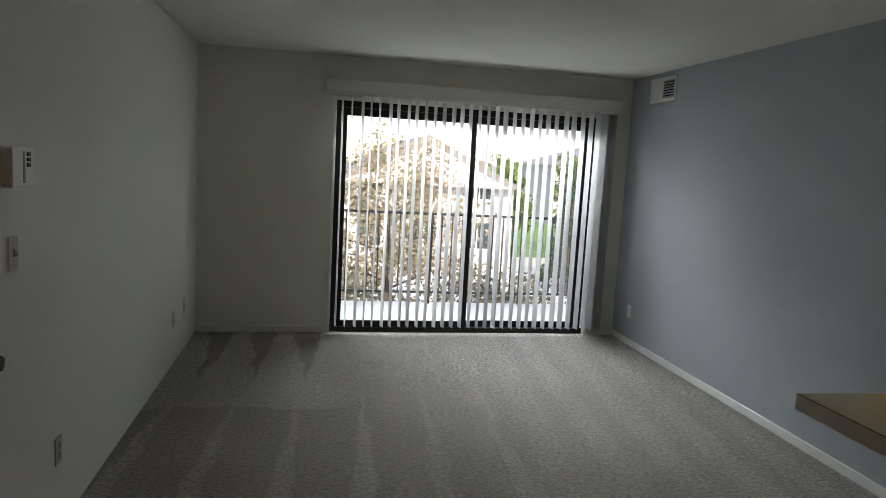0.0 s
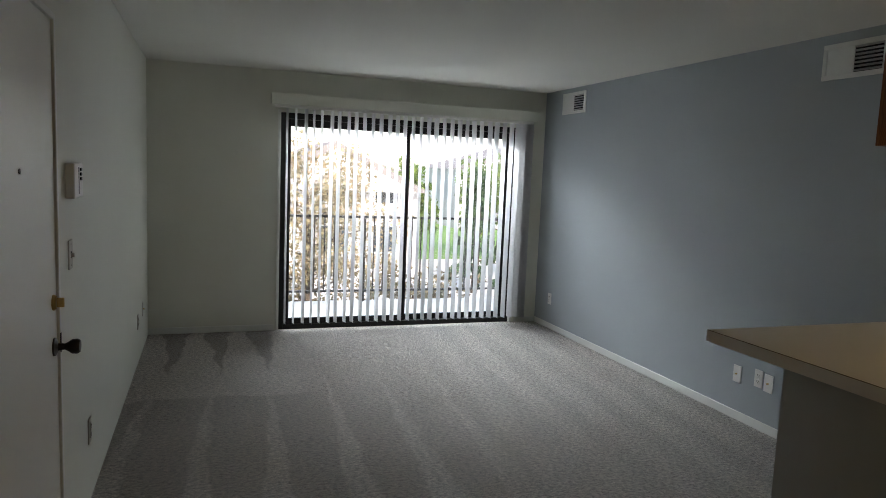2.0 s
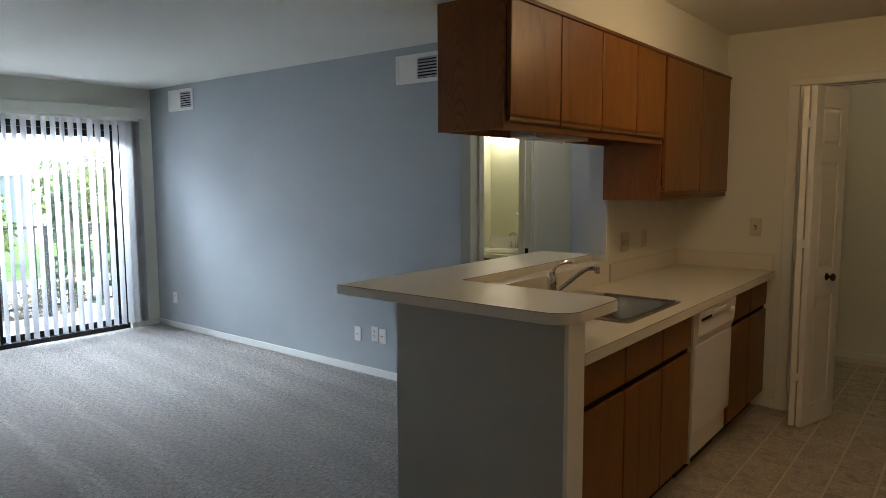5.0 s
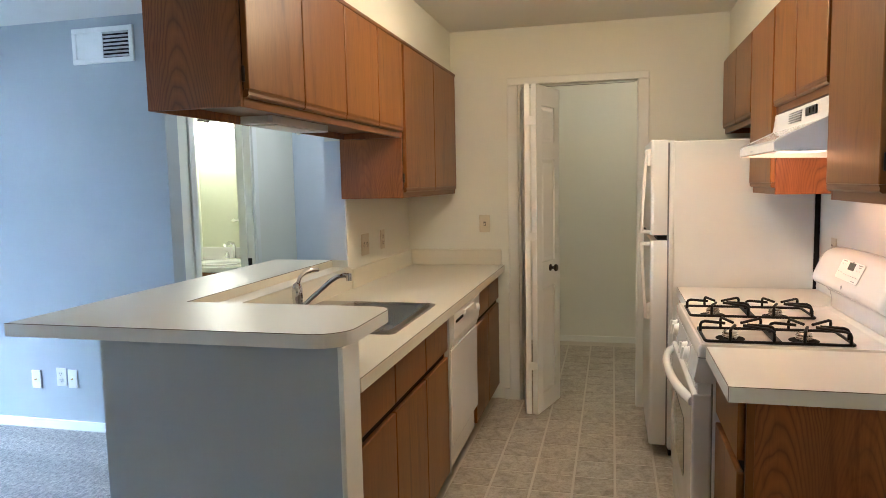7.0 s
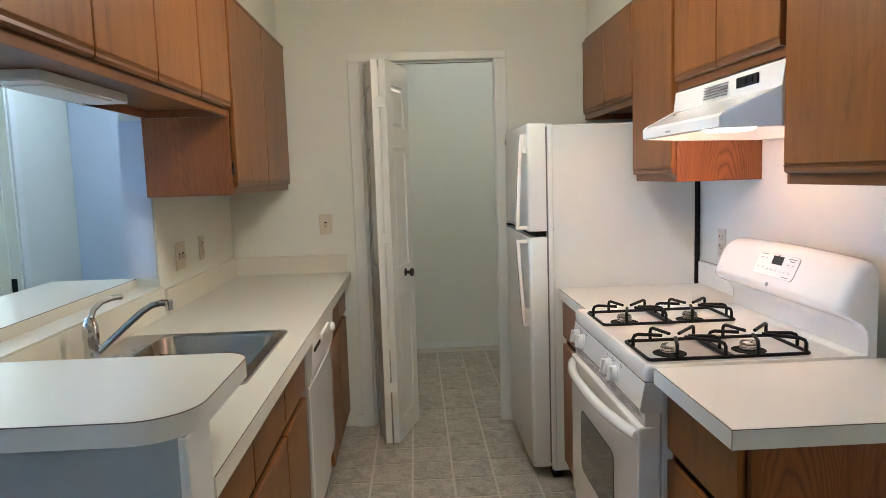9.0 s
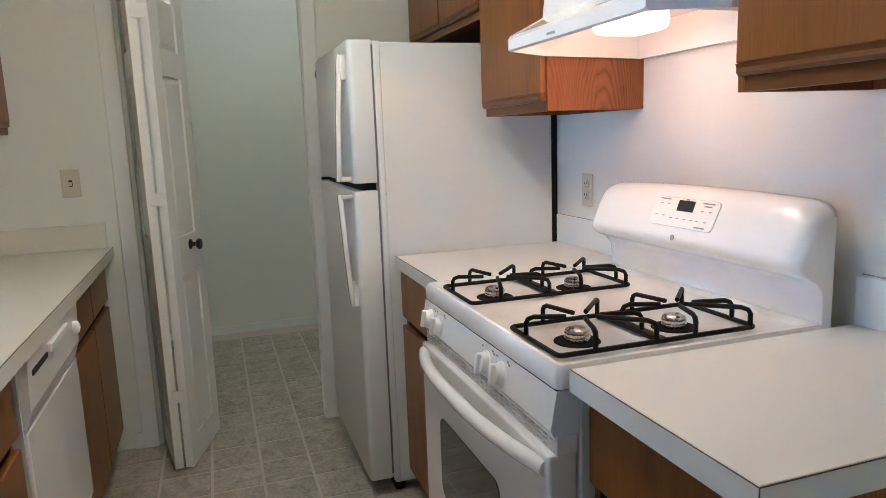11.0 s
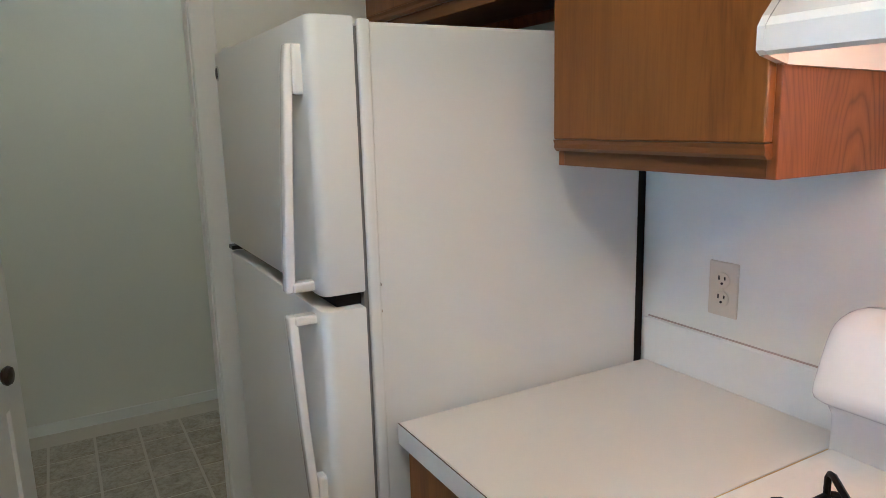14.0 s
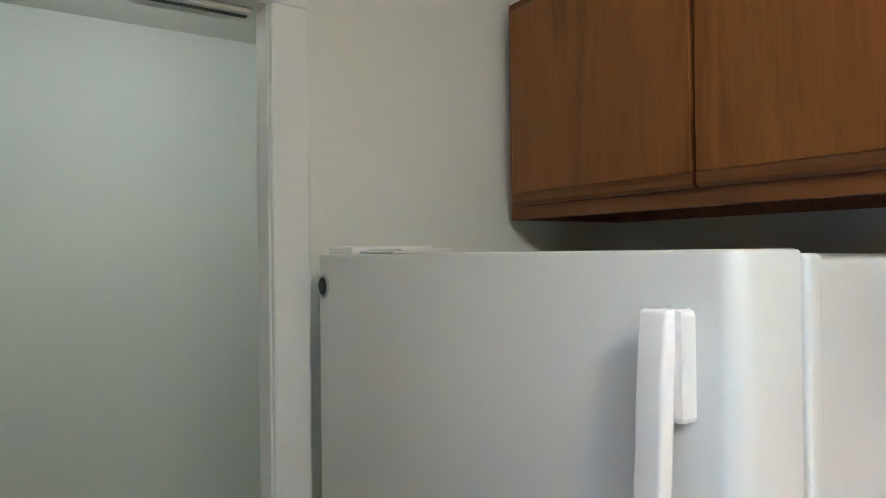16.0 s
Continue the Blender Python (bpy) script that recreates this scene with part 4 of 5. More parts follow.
def grown(pts, d):
    res = []
    k = len(pts)
    for i in range(k):
        p, q, r = Vector(pts[i - 1]), Vector(pts[i]), Vector(pts[(i + 1) % k])
        n1, n2 = Vector(((q - p).y, -(q - p).x)).normalized(), Vector(((r - q).y, -(r - q).x)).normalized()
        nn = (n1 + n2).normalized()
        res.append(tuple(q + nn * d / max(0.5, nn.dot(n1))))
    return res


edge = outline[:-3]
bm = bmesh.new()
wide = grown(outline, 0.0025)[:-3]
rows = [[bm.verts.new((*p, z)) for p in edge_pts] for edge_pts, z in ((edge, 1.0305), (wide, 1.0305), (wide, 1.0690), (edge, 1.0690))]
for a, b in zip(rows, rows[1:] + rows[:1]):
    for i in range(len(edge) - 1):
        bm.faces.new((a[i], a[i + 1], b[i + 1], b[i]))
bmesh.ops.recalc_face_normals(bm, faces=bm.faces)
part("edge_band", bm, WHITELAM, bar, "pale laminate edge band")
seam_line(bar, wide, 1.0698)
seam_line(bar, [(BXI, BYI), (3.325, BYI)], 1.0698)
part("ledge", B(BXI + 0.002, 3.314, 1.626, 1.7235, 1.0302, 1.0345, 0.001), CREAM, bar)
part("cleat", B(2.05, 3.315, 1.728, 1.745, 1.0, 1.031), CREAM, bar)
# white cap on the end of the half wall
structure("trim_half_wall", B(1.650, 1.768, 0.985, 0.992, 0.006, 1.030, 0.002), TRIM, "white painted end cap of the half wall", "trim")
structure("trim_corner_bead", B(1.650, 1.6552, 0.992, 1.0, 0.006, 1.030), TRIM, "white painted corner of the half wall", "trim")
structure("trim_passthrough", B(3.300, 3.316, NY + 0.004, NY + 0.112, 1.071, 1.69), BLUECAST, "pass-through edge in the hall end wall's blue tint", "trim")

rc = thing("countertop", (2.1, -0.35, 0.87), "cream laminate countertop at the end of the range run", "countertop", "range worktops")
part("slab", B(1.866, 2.306, RY + 0.001, -0.014, 0.872, 0.914, 0.002), LITCREAM, rc)
part("edge_band", B(1.862, 1.866, RY + 0.001, -0.010, 0.872, 0.9125), WHITELAM, rc, "pale laminate edge band")
part("edge_band", B(1.866, 2.306, -0.014, -0.010, 0.872, 0.9125), WHITELAM, rc, "pale laminate edge band")
part("backsplash", B(1.866, 2.304, RY + 0.0005, RY + 0.018, 0.914, 1.018, 0.003), WHITELAM, rc)
part("caulk", B(1.868, 2.302, RY + 0.0005, RY + 0.006, 1.018, 1.0200), CAULK, rc, "thin brown caulk line")
seam_line(rc, [(1.863, RY + 0.01), (1.863, -0.011), (2.305, -0.011)], 0.9135)
rod_b = bmesh.new()
rod(rod_b, (1.8625, -0.0105, 0.873), (1.8625, -0.0105, 0.913), 0.001, seg=5)
part("seam", rod_b, SEAM, rc)
rc2 = thing("countertop", (3.34, -0.35, 0.87), "small cream laminate countertop beside the fridge", "countertop", "range worktops")
part("slab", B(3.100, 3.585, RY + 0.001, -0.034, 0.872, 0.914, 0.002), LITCREAM, rc2)
part("edge_band", B(3.100, 3.585, -0.034, -0.030, 0.872, 0.9125), WHITELAM, rc2, "pale laminate edge band")
part("edge_band", B(3.0985, 3.100, RY + 0.001, -0.030, 0.872, 0.9125), BRASS, rc2, "thin worn edge strip by the range")
part("backsplash", B(3.108, 3.585, RY + 0.0005, RY + 0.018, 0.914, 1.018, 0.003), WHITELAM, rc2)
part("caulk", B(3.110, 3.583, RY + 0.0005, RY + 0.006, 1.018, 1.0200), CAULK, rc2, "thin brown caulk line")
seam_line(rc2, [(3.107, -0.031), (3.585, -0.031)], 0.9135)

# ---- sink and faucet ----
sink = thing("kitchen_sink", (2.63, 1.29, 0.74), "single-bowl stainless steel sink set in the counter", "sink")
bm = bmesh.new()


def rounded(x0, x1, y0, y1, r, k=6):
    return [*arc(x1 - r, y1 - r, r, 0, 90, k), *arc(x0 + r, y1 - r, r, 90, 180, k), *arc(x0 + r, y0 + r, r, 180, 270, k), *arc(x1 - r, y0 + r, r, 270, 360, k)]


loops = [(rounded(2.312, 2.948, 1.062, 1.618, 0.03), 0.9142), (rounded(2.314, 2.946, 1.064, 1.616, 0.03), 0.9200), (rounded(2.325, 2.935, 1.075, 1.605, 0.03), 0.9205),
         (rounded(2.350, 2.912, 1.098, 1.490, 0.055), 0.9185), (rounded(2.354, 2.908, 1.102, 1.486, 0.055), 0.908), (rounded(2.362, 2.900, 1.112, 1.478, 0.06), 0.79),
         (rounded(2.385, 2.875, 1.135, 1.455, 0.06), 0.755), (rounded(2.58, 2.68, 1.25, 1.35, 0.045), 0.748)]
rows = [[bm.verts.new((*p, z)) for p in pts] for pts, z in loops]
for a, b in zip(rows, rows[1:]):
    k = len(a)
    for i in range(k):
        bm.faces.new((a[i], a[(i + 1) % k], b[(i + 1) % k], b[i]))
bm.faces.new(rows[-1])
bmesh.ops.recalc_face_normals(bm, faces=bm.faces)
bmesh.ops.reverse_faces(bm, faces=bm.faces)
part("bowl", bm, STEEL, sink, "brushed stainless bowl and rim", True)
part("drain", turned(bmesh.new(), [(0.044, 0), (0.044, 0.003), (0.034, 0.002), (0.030, -0.004), (0.004, -0.005)], pose(2.63, 1.30, 0.7485)), CHROME, sink, "", True)
FAX, FAY = 2.535, 1.548
fau = thing("kitchen_faucet", (FAX, FAY, 0.92), "chrome single-lever kitchen faucet", "faucet")
part("base_plate", B(FAX - 0.115, FAX + 0.115, FAY - 0.027, FAY + 0.027, 0.9205, 0.930, 0.005), CHROME, fau)
part("body", turned(bmesh.new(), [(0.027, 0), (0.026, 0.012), (0.0215, 0.022), (0.0205, 0.070), (0.0225, 0.074), (0.0225, 0.100), (0.021, 0.118), (0.015, 0.134), (0.004, 0.140)], pose(FAX, FAY, 0.930)), CHROME, fau, "", True)
part("lever", bent(bmesh.new(), [(FAX, FAY - 0.002, 1.060), (FAX + 0.008, FAY - 0.010, 1.088), (FAX + 0.028, FAY - 0.024, 1.106), (FAX + 0.060, FAY - 0.042, 1.112), (FAX + 0.088, FAY - 0.056, 1.110)], 0.0085), CHROME, fau, "", True)
part("spout", bent(bmesh.new(), [(FAX + 0.002, FAY - 0.012, 0.962), (FAX + 0.016, FAY - 0.065, 1.010), (FAX + 0.036, FAY - 0.135, 1.072), (FAX + 0.042, FAY - 0.160, 1.088), (FAX + 0.050, FAY - 0.185, 1.094), (FAX + 0.056, FAY - 0.205, 1.092)], 0.0095), CHROME, fau, "", True)
part("aerator", rod(bmesh.new(), (FAX + 0.056, FAY - 0.205, 1.100), (FAX + 0.057, FAY - 0.207, 1.070), 0.0125), CHROME, fau, "", True)

# ---- dishwasher ----
dw = thing("dishwasher", (3.29, 1.3, 0.004), "white built-in dishwasher, shut", "dishwasher")
part("tub", B(2.980, 3.596, 1.05, 1.60, 0.10, 0.868), SHADOWGAP, dw)
part("door", B(2.984, 3.592, 1.008, 1.05, 0.235, 0.690, 0.004), ENAMEL, dw)
pan = part("control_panel", extruded(bmesh.new(), [(1.05, 0.695), (1.010, 0.695), (0.996, 0.74), (0.990, 0.862), (1.05, 0.866)], "x", 2.984, 3.592), PLASTIC, dw)
part("latch", B(3.18, 3.40, 0.980, 0.992, 0.822, 0.846, 0.004), PLASTIC, pan)
part("latch_slot", B(3.02, 3.17, 0.9885, 0.9935, 0.815, 0.828), SHADOWGAP, pan)
part("dial", turned(bmesh.new(), [(0.020, 0), (0.018, 0.012), (0.015, 0.015), (0.003, 0.019)], pose(3.52, 0.992, 0.80, 90)), PLASTIC, pan, "", True)
part("kick_panel", B(2.984, 3.592, 1.030, 1.05, 0.105, 0.228, 0.003), ENAMEL, dw)
part("toe_kick", B(2.984, 3.592, 1.09, 1.10, 0.004, 0.10), RECESSBLACK, dw)
part("side_strip", B(2.974, 2.983, 1.015, 1.05, 0.10, 0.866), GREYGASKET, dw)

# ---- under-cabinet radio-style light ----
uc = thing("under_cabinet_light", (2.5, 1.54, 1.7185), "white under-cabinet light fixture", "light fixture")
part("housing", extruded(bmesh.new(), [(2.243, 1.472), *arc(2.73, 1.505, 0.033, 270, 360, 6), *arc(2.713, 1.56, 0.05, 0, 90, 6), (2.243, 1.61)], "z", 1.692, 1.7185), PLASTIC, uc)
part("end_recess", B(2.2405, 2.2432, 1.49, 1.59, 1.698, 1.712, 0.001), WHITELAM, uc)
part("lens", B(2.30, 2.66, 1.485, 1.595, 1.687, 1.692, 0.002), PLASTIC, uc)
part("switch", B(2.69, 2.71, 1.585, 1.600, 1.682, 1.6922, 0.003), PLASTIC, uc)

# ---- fridge ----
fr = thing("refrigerator", (3.98, -0.28, 0.004), "white top-freezer refrigerator, doors shut", "refrigerator")
FX0, FX1 = 3.600, 4.318
part("body", B(FX0, FX1, -0.66, 0.004, 0.05, 1.648, 0.006), FRIDGEW, fr)
# black strip fills the gap to the wall in place of its shade
part("condenser_panel", B(FX0 + 0.004, FX1 - 0.004, -0.684, -0.6605, 0.10, 1.640), SHADOWGAP, fr, "black strip standing in for the dark gap behind the fridge")
part("base_grille", B(FX0 + 0.02, FX1 - 0.02, -0.02, 0.0, 0.012, 0.085), SHADOWGAP, fr)
part("foot", rod(bmesh.new(), (FX0 + 0.05, -0.03, 0.004), (FX0 + 0.05, -0.03, 0.05), 0.018), BLACK, fr)
part("foot", rod(bmesh.new(), (FX1 - 0.05, -0.03, 0.004), (FX1 - 0.05, -0.03, 0.05), 0.018), BLACK, fr)
part("foot", rod(bmesh.new(), (FX0 + 0.05, -0.60, 0.004), (FX0 + 0.05, -0.60, 0.05), 0.018), BLACK, fr)
part("foot", rod(bmesh.new(), (FX1 - 0.05, -0.60, 0.004), (FX1 - 0.05, -0.60, 0.05), 0.018), BLACK, fr)
part("front_lip", B(FX0 - 0.004, FX0 + 0.012, -0.014, 0.0095, 0.06, 1.652, 0.005, 3), FRIDGEW, fr, "rounded front lip of the cabinet", True)
part("seal_gap", B(FX0 + 0.004, FX0 + 0.030, 0.0095, 0.018, 0.09, 1.640), SHADEDGASKET, fr)


def fridge_door(z0, z1, name):
    out = [(FX0 - 0.003, 0.018), (FX1, 0.018), (FX1, 0.088), *arc(FX1 - 0.012, 0.088, 0.012, 0, 90, 4), *arc(FX0 + 0.017, 0.080, 0.020, 90, 180, 6)]
    bm = extruded(bmesh.new(), out, "z", z0, z1)
    es = [e for e in bm.edges if abs(e.verts[0].co.z - e.verts[1].co.z) < 1e-6]
    bmesh.ops.bevel(bm, geom=es, offset=0.004, segments=2, profile=0.5, affect="EDGES")
    d = part(name, bm, FRIDGEW, fr, "", True)
    part("gasket", B(FX0 + 0.008, FX1 - 0.01, 0.008, 0.019, z0 + 0.012, z1 - 0.012), GREYGASKET, d)
    return d


for z in (1.135, 1.185):
    part("screw", rod(bmesh.new(), (FX0 - 0.002, -0.010, z), (FX0 + 0.004, -0.010, z), 0.005, seg=10), STEEL, fr)
fz = fridge_door(1.176, 1.656, "freezer_door")
fd = fridge_door(0.075, 1.149, "fridge_door")
# dark block between the doors paints in the shade of their gap
part("hinge_gap", B(FX0 + 0.02, FX1 - 0.004, 0.0, 0.066, 1.1495, 1.1755), SHADOWGAP, fr)
part("centre_hinge", B(FX1 - 0.035, FX1 + 0.003, 0.0, 0.103, 1.157, 1.168, 0.002), BLACK, fr, "black centre hinge bracket")
part("hinge_cap", B(FX1 - 0.09, FX1 - 0.01, -0.06, 0.085, 1.656, 1.668, 0.003), PLASTIC, fr)
part("hinge_plate", B(FX1 - 0.10, FX1 - 0.02, 0.0, 0.07, 1.6485, 1.656), GREYGASKET, fr)


def fridge_handle(parent, tall, short):
    """A moulded pull: a flat strip with a tall foot at one end, leaning in to a thin foot at the other."""
    x0, x1 = FX0 + 0.038, FX0 + 0.065
    s = 1 if short > tall else -1
    prof = [(0.124, tall), (0.130, tall + s * 0.05), (0.140, (tall + short) / 2), (0.151, short), (0.134, short), (0.124, (tall + short) / 2), (0.114, tall + s * 0.05), (0.110, tall)]
    bm = extruded(bmesh.new(), prof, "x", x0, x1)
    bmesh.ops.bevel(bm, geom=bm.edges[:], offset=0.004, segments=3, profile=0.5, affect="EDGES")
    h = part("handle", bm, ENAMEL, parent, "long white moulded handle", True)
    part("handle_foot", B(x0 - 0.006, x1 - 0.004, 0.094, 0.116, *sorted((tall, tall + s * 0.085)), 0.005), ENAMEL, h)
    part("handle_foot", B(x0 - 0.004, x1 - 0.002, 0.092, 0.140, *sorted((short, short - s * 0.018)), 0.005), ENAMEL, h)
    return h


fridge_handle(fz, 1.612, 1.182)
fridge_handle(fd, 0.735, 1.138)
bd = part("badge", turned(bmesh.new(), [(0.019, 0), (0.019, 0.002), (0.016, 0.0035), (0.014, 0.002), (0.002, 0.002)], pose(4.293, 0.0995, 1.607, -90)), CHROME, fz, "round chrome badge", True)
part("badge_face", turned(bmesh.new(), [(0.0135, 0.0022), (0.0135, 0.0032), (0.002, 0.0034)], pose(4.293, 0.0995, 1.607, -90)), BLACK, fz)
pap = thing("paper_slips", (4.25, -0.12, 1.668), "few white paper slips on top of the fridge", "papers")
part("slip", B(4.13, 4.24, -0.05, 0.07, 1.657, 1.660), WHITELAM, pap)
bm = B(4.145, 4.225, -0.035, 0.06, 1.6605, 1.663)
bmesh.ops.rotate(bm, verts=bm.verts, cent=(4.18, 0, 1.66), matrix=Matrix.Rotation(radians(9), 3, "Z"))
part("slip", bm, PAINT, pap)

# ---- gas range ----
rg = thing("gas_range", (2.74, -0.33, 0.004), "white freestanding gas range with four burners", "stove")
RX0, RX1 = 2.312, 3.094
part("body", B(RX0, RX1, -0.62, -0.035, 0.06, 0.885, 0.004), ENAMEL, rg)
part("foot", B(RX0 + 0.03, RX0 + 0.08, -0.12, -0.07, 0.004, 0.06), BLACK, rg)
part("foot", B(RX1 - 0.08, RX1 - 0.03, -0.12, -0.07, 0.004, 0.06), BLACK, rg)
part("foot", B(RX0 + 0.03, RX0 + 0.08, -0.62, -0.57, 0.004, 0.06), BLACK, rg)
part("foot", B(RX1 - 0.08, RX1 - 0.03, -0.62, -0.57, 0.004, 0.06), BLACK, rg)
# cooktop: a raised rim round a shallow pan
bm = bmesh.new()
loops = [(rounded(RX0, RX1, -0.62, 0.012, 0.012), 0.875), (rounded(RX0 - 0.002, RX1 + 0.002, -0.62, 0.014, 0.014), 0.905), (rounded(RX0 + 0.004, RX1 - 0.004, -0.616, 0.006, 0.014), 0.9195),
         (rounded(RX0 + 0.014, RX1 - 0.014, -0.60, -0.002, 0.02), 0.9205), (rounded(RX0 + 0.024, RX1 - 0.024, -0.575, -0.010, 0.03), 0.9135)]
rows = [[bm.verts.new((*p, z)) for p in pts] for pts, z in loops]
for a, b in zip(rows, rows[1:]):
    k = len(a)
    for i in range(k):
        bm.faces.new((a[i], a[(i + 1) % k], b[(i + 1) % k], b[i]))
bm.faces.new(rows[-1])
bmesh.ops.recalc_face_normals(bm, faces=bm.faces)
ct = part("cooktop", bm, COOKTOP, rg, "white enamel cooktop", True)
# control panel, sloped
part("control_panel", extruded(bmesh.new(), [(-0.035, 0.872), (0.012, 0.872), (0.025, 0.800), (0.019, 0.789), (-0.035, 0.789)], "x", RX0, RX1), ENAMEL, rg)
part("top_gap", B(RX0 + 0.004, RX1 - 0.004, -0.034, 0.0115, 0.8725, 0.8745), SHADOWGAP, rg)
ky, kz = 0.0195, 0.829
tilt = Vector((0, 1, 0.17)).normalized().to_track_quat("Z", "Y").to_matrix().to_4x4()
for x in (2.545, 2.625, 2.950, 3.030):
    kn = part("knob", turned(bmesh.new(), [(0.028, -0.002), (0.028, 0.004), (0.025, 0.006), (0.024, 0.014), (0.020, 0.018), (0.002, 0.019)], Matrix.Translation((x, ky, kz)) @ tilt), PLASTIC, rg, "white round burner knob", True)
    bm = B(-0.007, 0.007, -0.023, 0.023, 0.016, 0.027, 0.004, 3)
    bmesh.ops.transform(bm, matrix=Matrix.Translation((x, ky, kz)) @ tilt, verts=bm.verts)
    part("grip", bm, PLASTIC, kn)
    bm = bmesh.new()
    for dx, dz in ((-0.034, 0.030), (-0.026, 0.034), (0.030, 0.032), (0.036, -0.010)):
        box(bm, x + dx - 0.003, x + dx + 0.003, 0.0185 - dz * 0.17, 0.0208 - dz * 0.17, kz + dz - 0.002, kz + dz + 0.002)
    part("marks", bm, INK, kn)
# vent slots over the oven door
part("vent_strip", B(RX0 + 0.024, RX1 - 0.024, -0.03, 0.010, 0.752, 0.789, 0.001), SHADOWGAP, rg)
for x0 in (RX0, RX1 - 0.022):
    part("vent_end", B(x0, x0 + 0.022, -0.03, 0.012, 0.7505, 0.7885, 0.002), ENAMEL, rg)
for i in range(26):
    x = RX0 + 0.03 + (RX1 - RX0 - 0.06) * i / 25
    part("vent_slat", B(x - 0.005, x + 0.005, 0.008, 0.0135, 0.753, 0.788, 0.001), ENAMEL, rg)
for z in (0.755, 0.764, 0.773, 0.782):
    part("vent_bar", B(RX0 + 0.004, RX1 - 0.004, 0.0085, 0.0140, z - 0.0022, z + 0.0022), ENAMEL, rg)
od = part("oven_door", B(RX0 + 0.003, RX1 - 0.003, -0.033, 0.030, 0.215, 0.751, 0.008, 3), ENAMEL, rg, "white oven door")
bm = extruded(bmesh.new(), rounded(2.54, 2.94, 0.36, 0.585, 0.03), "y", 0.0302, 0.0325)
part("oven_window", bm, DARKGLASS, od, "dark oven window")
pts = []
for i in range(15):
    u = i / 14
    x = RX0 + 0.018 + (RX1 - RX0 - 0.036) * u
    bow = 1 - abs(2 * u - 1) ** 2.6
    pts.append((x, 0.026 + 0.050 * bow, 0.722 + 0.010 * bow))
part("handle", bent(bmesh.new(), pts, 0.017, 12), ENAMEL, od, "white bowed oven handle", True)
part("drawer", B(RX0 + 0.003, RX1 - 0.003, -0.033, 0.022, 0.075, 0.205, 0.006), ENAMEL, rg)
# backguard: a pillow-like hood with rounded ends over a narrower neck
prof = [(-0.620, 0.90, 0.0), (-0.594, 0.90, 0.0), (-0.596, 0.925, 0.0), (-0.594, 0.955, 0.0), (-0.586, 0.985, 0.0), (-0.566, 1.008, 0.0), (-0.540, 1.020, 0.0), (-0.522, 1.032, 0.0), (-0.514, 1.046, 0.0),
        (-0.516, 1.062, 0.0), (-0.526, 1.088, 0.0), (-0.536, 1.114, 0.0), (-0.546, 1.137, 0.0), (-0.556, 1.156, 0.0), (-0.568, 1.168, 0.0), (-0.584, 1.176, 0.0), (-0.602, 1.180, 0.0), (-0.620, 1.180, 0.0)]
bm = bmesh.new()
rows, half = [], (RX1 - RX0) / 2 - 0.002
for i in range(41):
    u = -math.cos(math.pi * i / 40)
    d = half * (1 - abs(u))
    c = 1 - math.sqrt(max(0.0, 1 - (1 - min(1.0, d / 0.035)) ** 2))
    top = 1 - math.sqrt(max(0.0, 1 - (1 - min(1.0, d / 0.055)) ** 2))
    row = []
    for y, z, inset in prof:
        g = max(0.0, (z - 1.0) / 0.2)
        f = min(1.0, max(0.0, (z - 0.93) / 0.05))
        yy = y - c * 0.24 * (y + 0.620) * f
        zz = z - g * (0.034 * top + 0.010 * u * u)
        row.append(bm.verts.new((2.703 + u * (half - inset * 0.6), yy, zz)))
    rows.append(row)
for a, b in zip(rows, rows[1:]):
    for i in range(len(prof) - 1):
        bm.faces.new((a[i], a[i + 1], b[i + 1], b[i])).smooth = True
bm.faces.new(rows[0][::-1])
bm.faces.new(rows[-1])
bm.faces.new([r[0] for r in rows] + [r[-1] for r in rows[::-1]])
bmesh.ops.recalc_face_normals(bm, faces=bm.faces)
bg = part("backguard", bm, ENAMEL, rg, "white rounded backguard with oven controls")
slope = Matrix.Translation((2.675, -0.5362, 1.116)) @ Matrix.Rotation(radians(180), 4, "Z") @ Matrix.Rotation(radians(-22), 4, "X")


def on_panel(name, x0, x1, z0, z1, mat, lift, label=""):
    """A thin plate on the sloped control face; x runs to the viewer's right."""
    bm = B(x0, x1, -0.001 - lift, 0.004 - lift, z0, z1)
    bmesh.ops.transform(bm, matrix=slope, verts=bm.verts)
    return part(name, bm, mat, bg, label)


W = 0.118
bm = extruded(bmesh.new(), [(u + 0.06 * v - 0.004, v) for u, v in rounded(-W, W, -0.036, 0.040, 0.014)], "y", -0.0014, 0.004)
bmesh.ops.transform(bm, matrix=slope, verts=bm.verts)
part("panel_border", bm, GREYGASKET, bg, "thin grey panel outline")
bm = extruded(bmesh.new(), [(u + 0.06 * v - 0.004, v) for u, v in rounded(-W + 0.0012, W - 0.0012, -0.0348, 0.0388, 0.013)], "y", -0.0022, 0.004)
bmesh.ops.transform(bm, matrix=slope, verts=bm.verts)
part("panel", bm, PLASTIC, bg, "white control panel")
on_panel("display", -0.030, 0.030, 0.006, 0.034, DISPLAY, 0.0022, "black clock display")
for x, z in ((-0.094, 0.022), (-0.066, 0.022), (-0.100, -0.010), (-0.072, -0.010), (-0.042, -0.014), (-0.016, -0.014), (0.010, -0.014), (0.036, -0.014), (0.064, 0.012), (0.092, 0.012), (0.058, -0.014), (0.084, -0.014)):
    on_panel("key", x - 0.008, x + 0.008, z - 0.0050, z + 0.0050, PLASTIC, 0.0020, "pale key")
    on_panel("mark", x - 0.005, x + 0.004, z - 0.0010, z + 0.0010, INK, 0.0028)
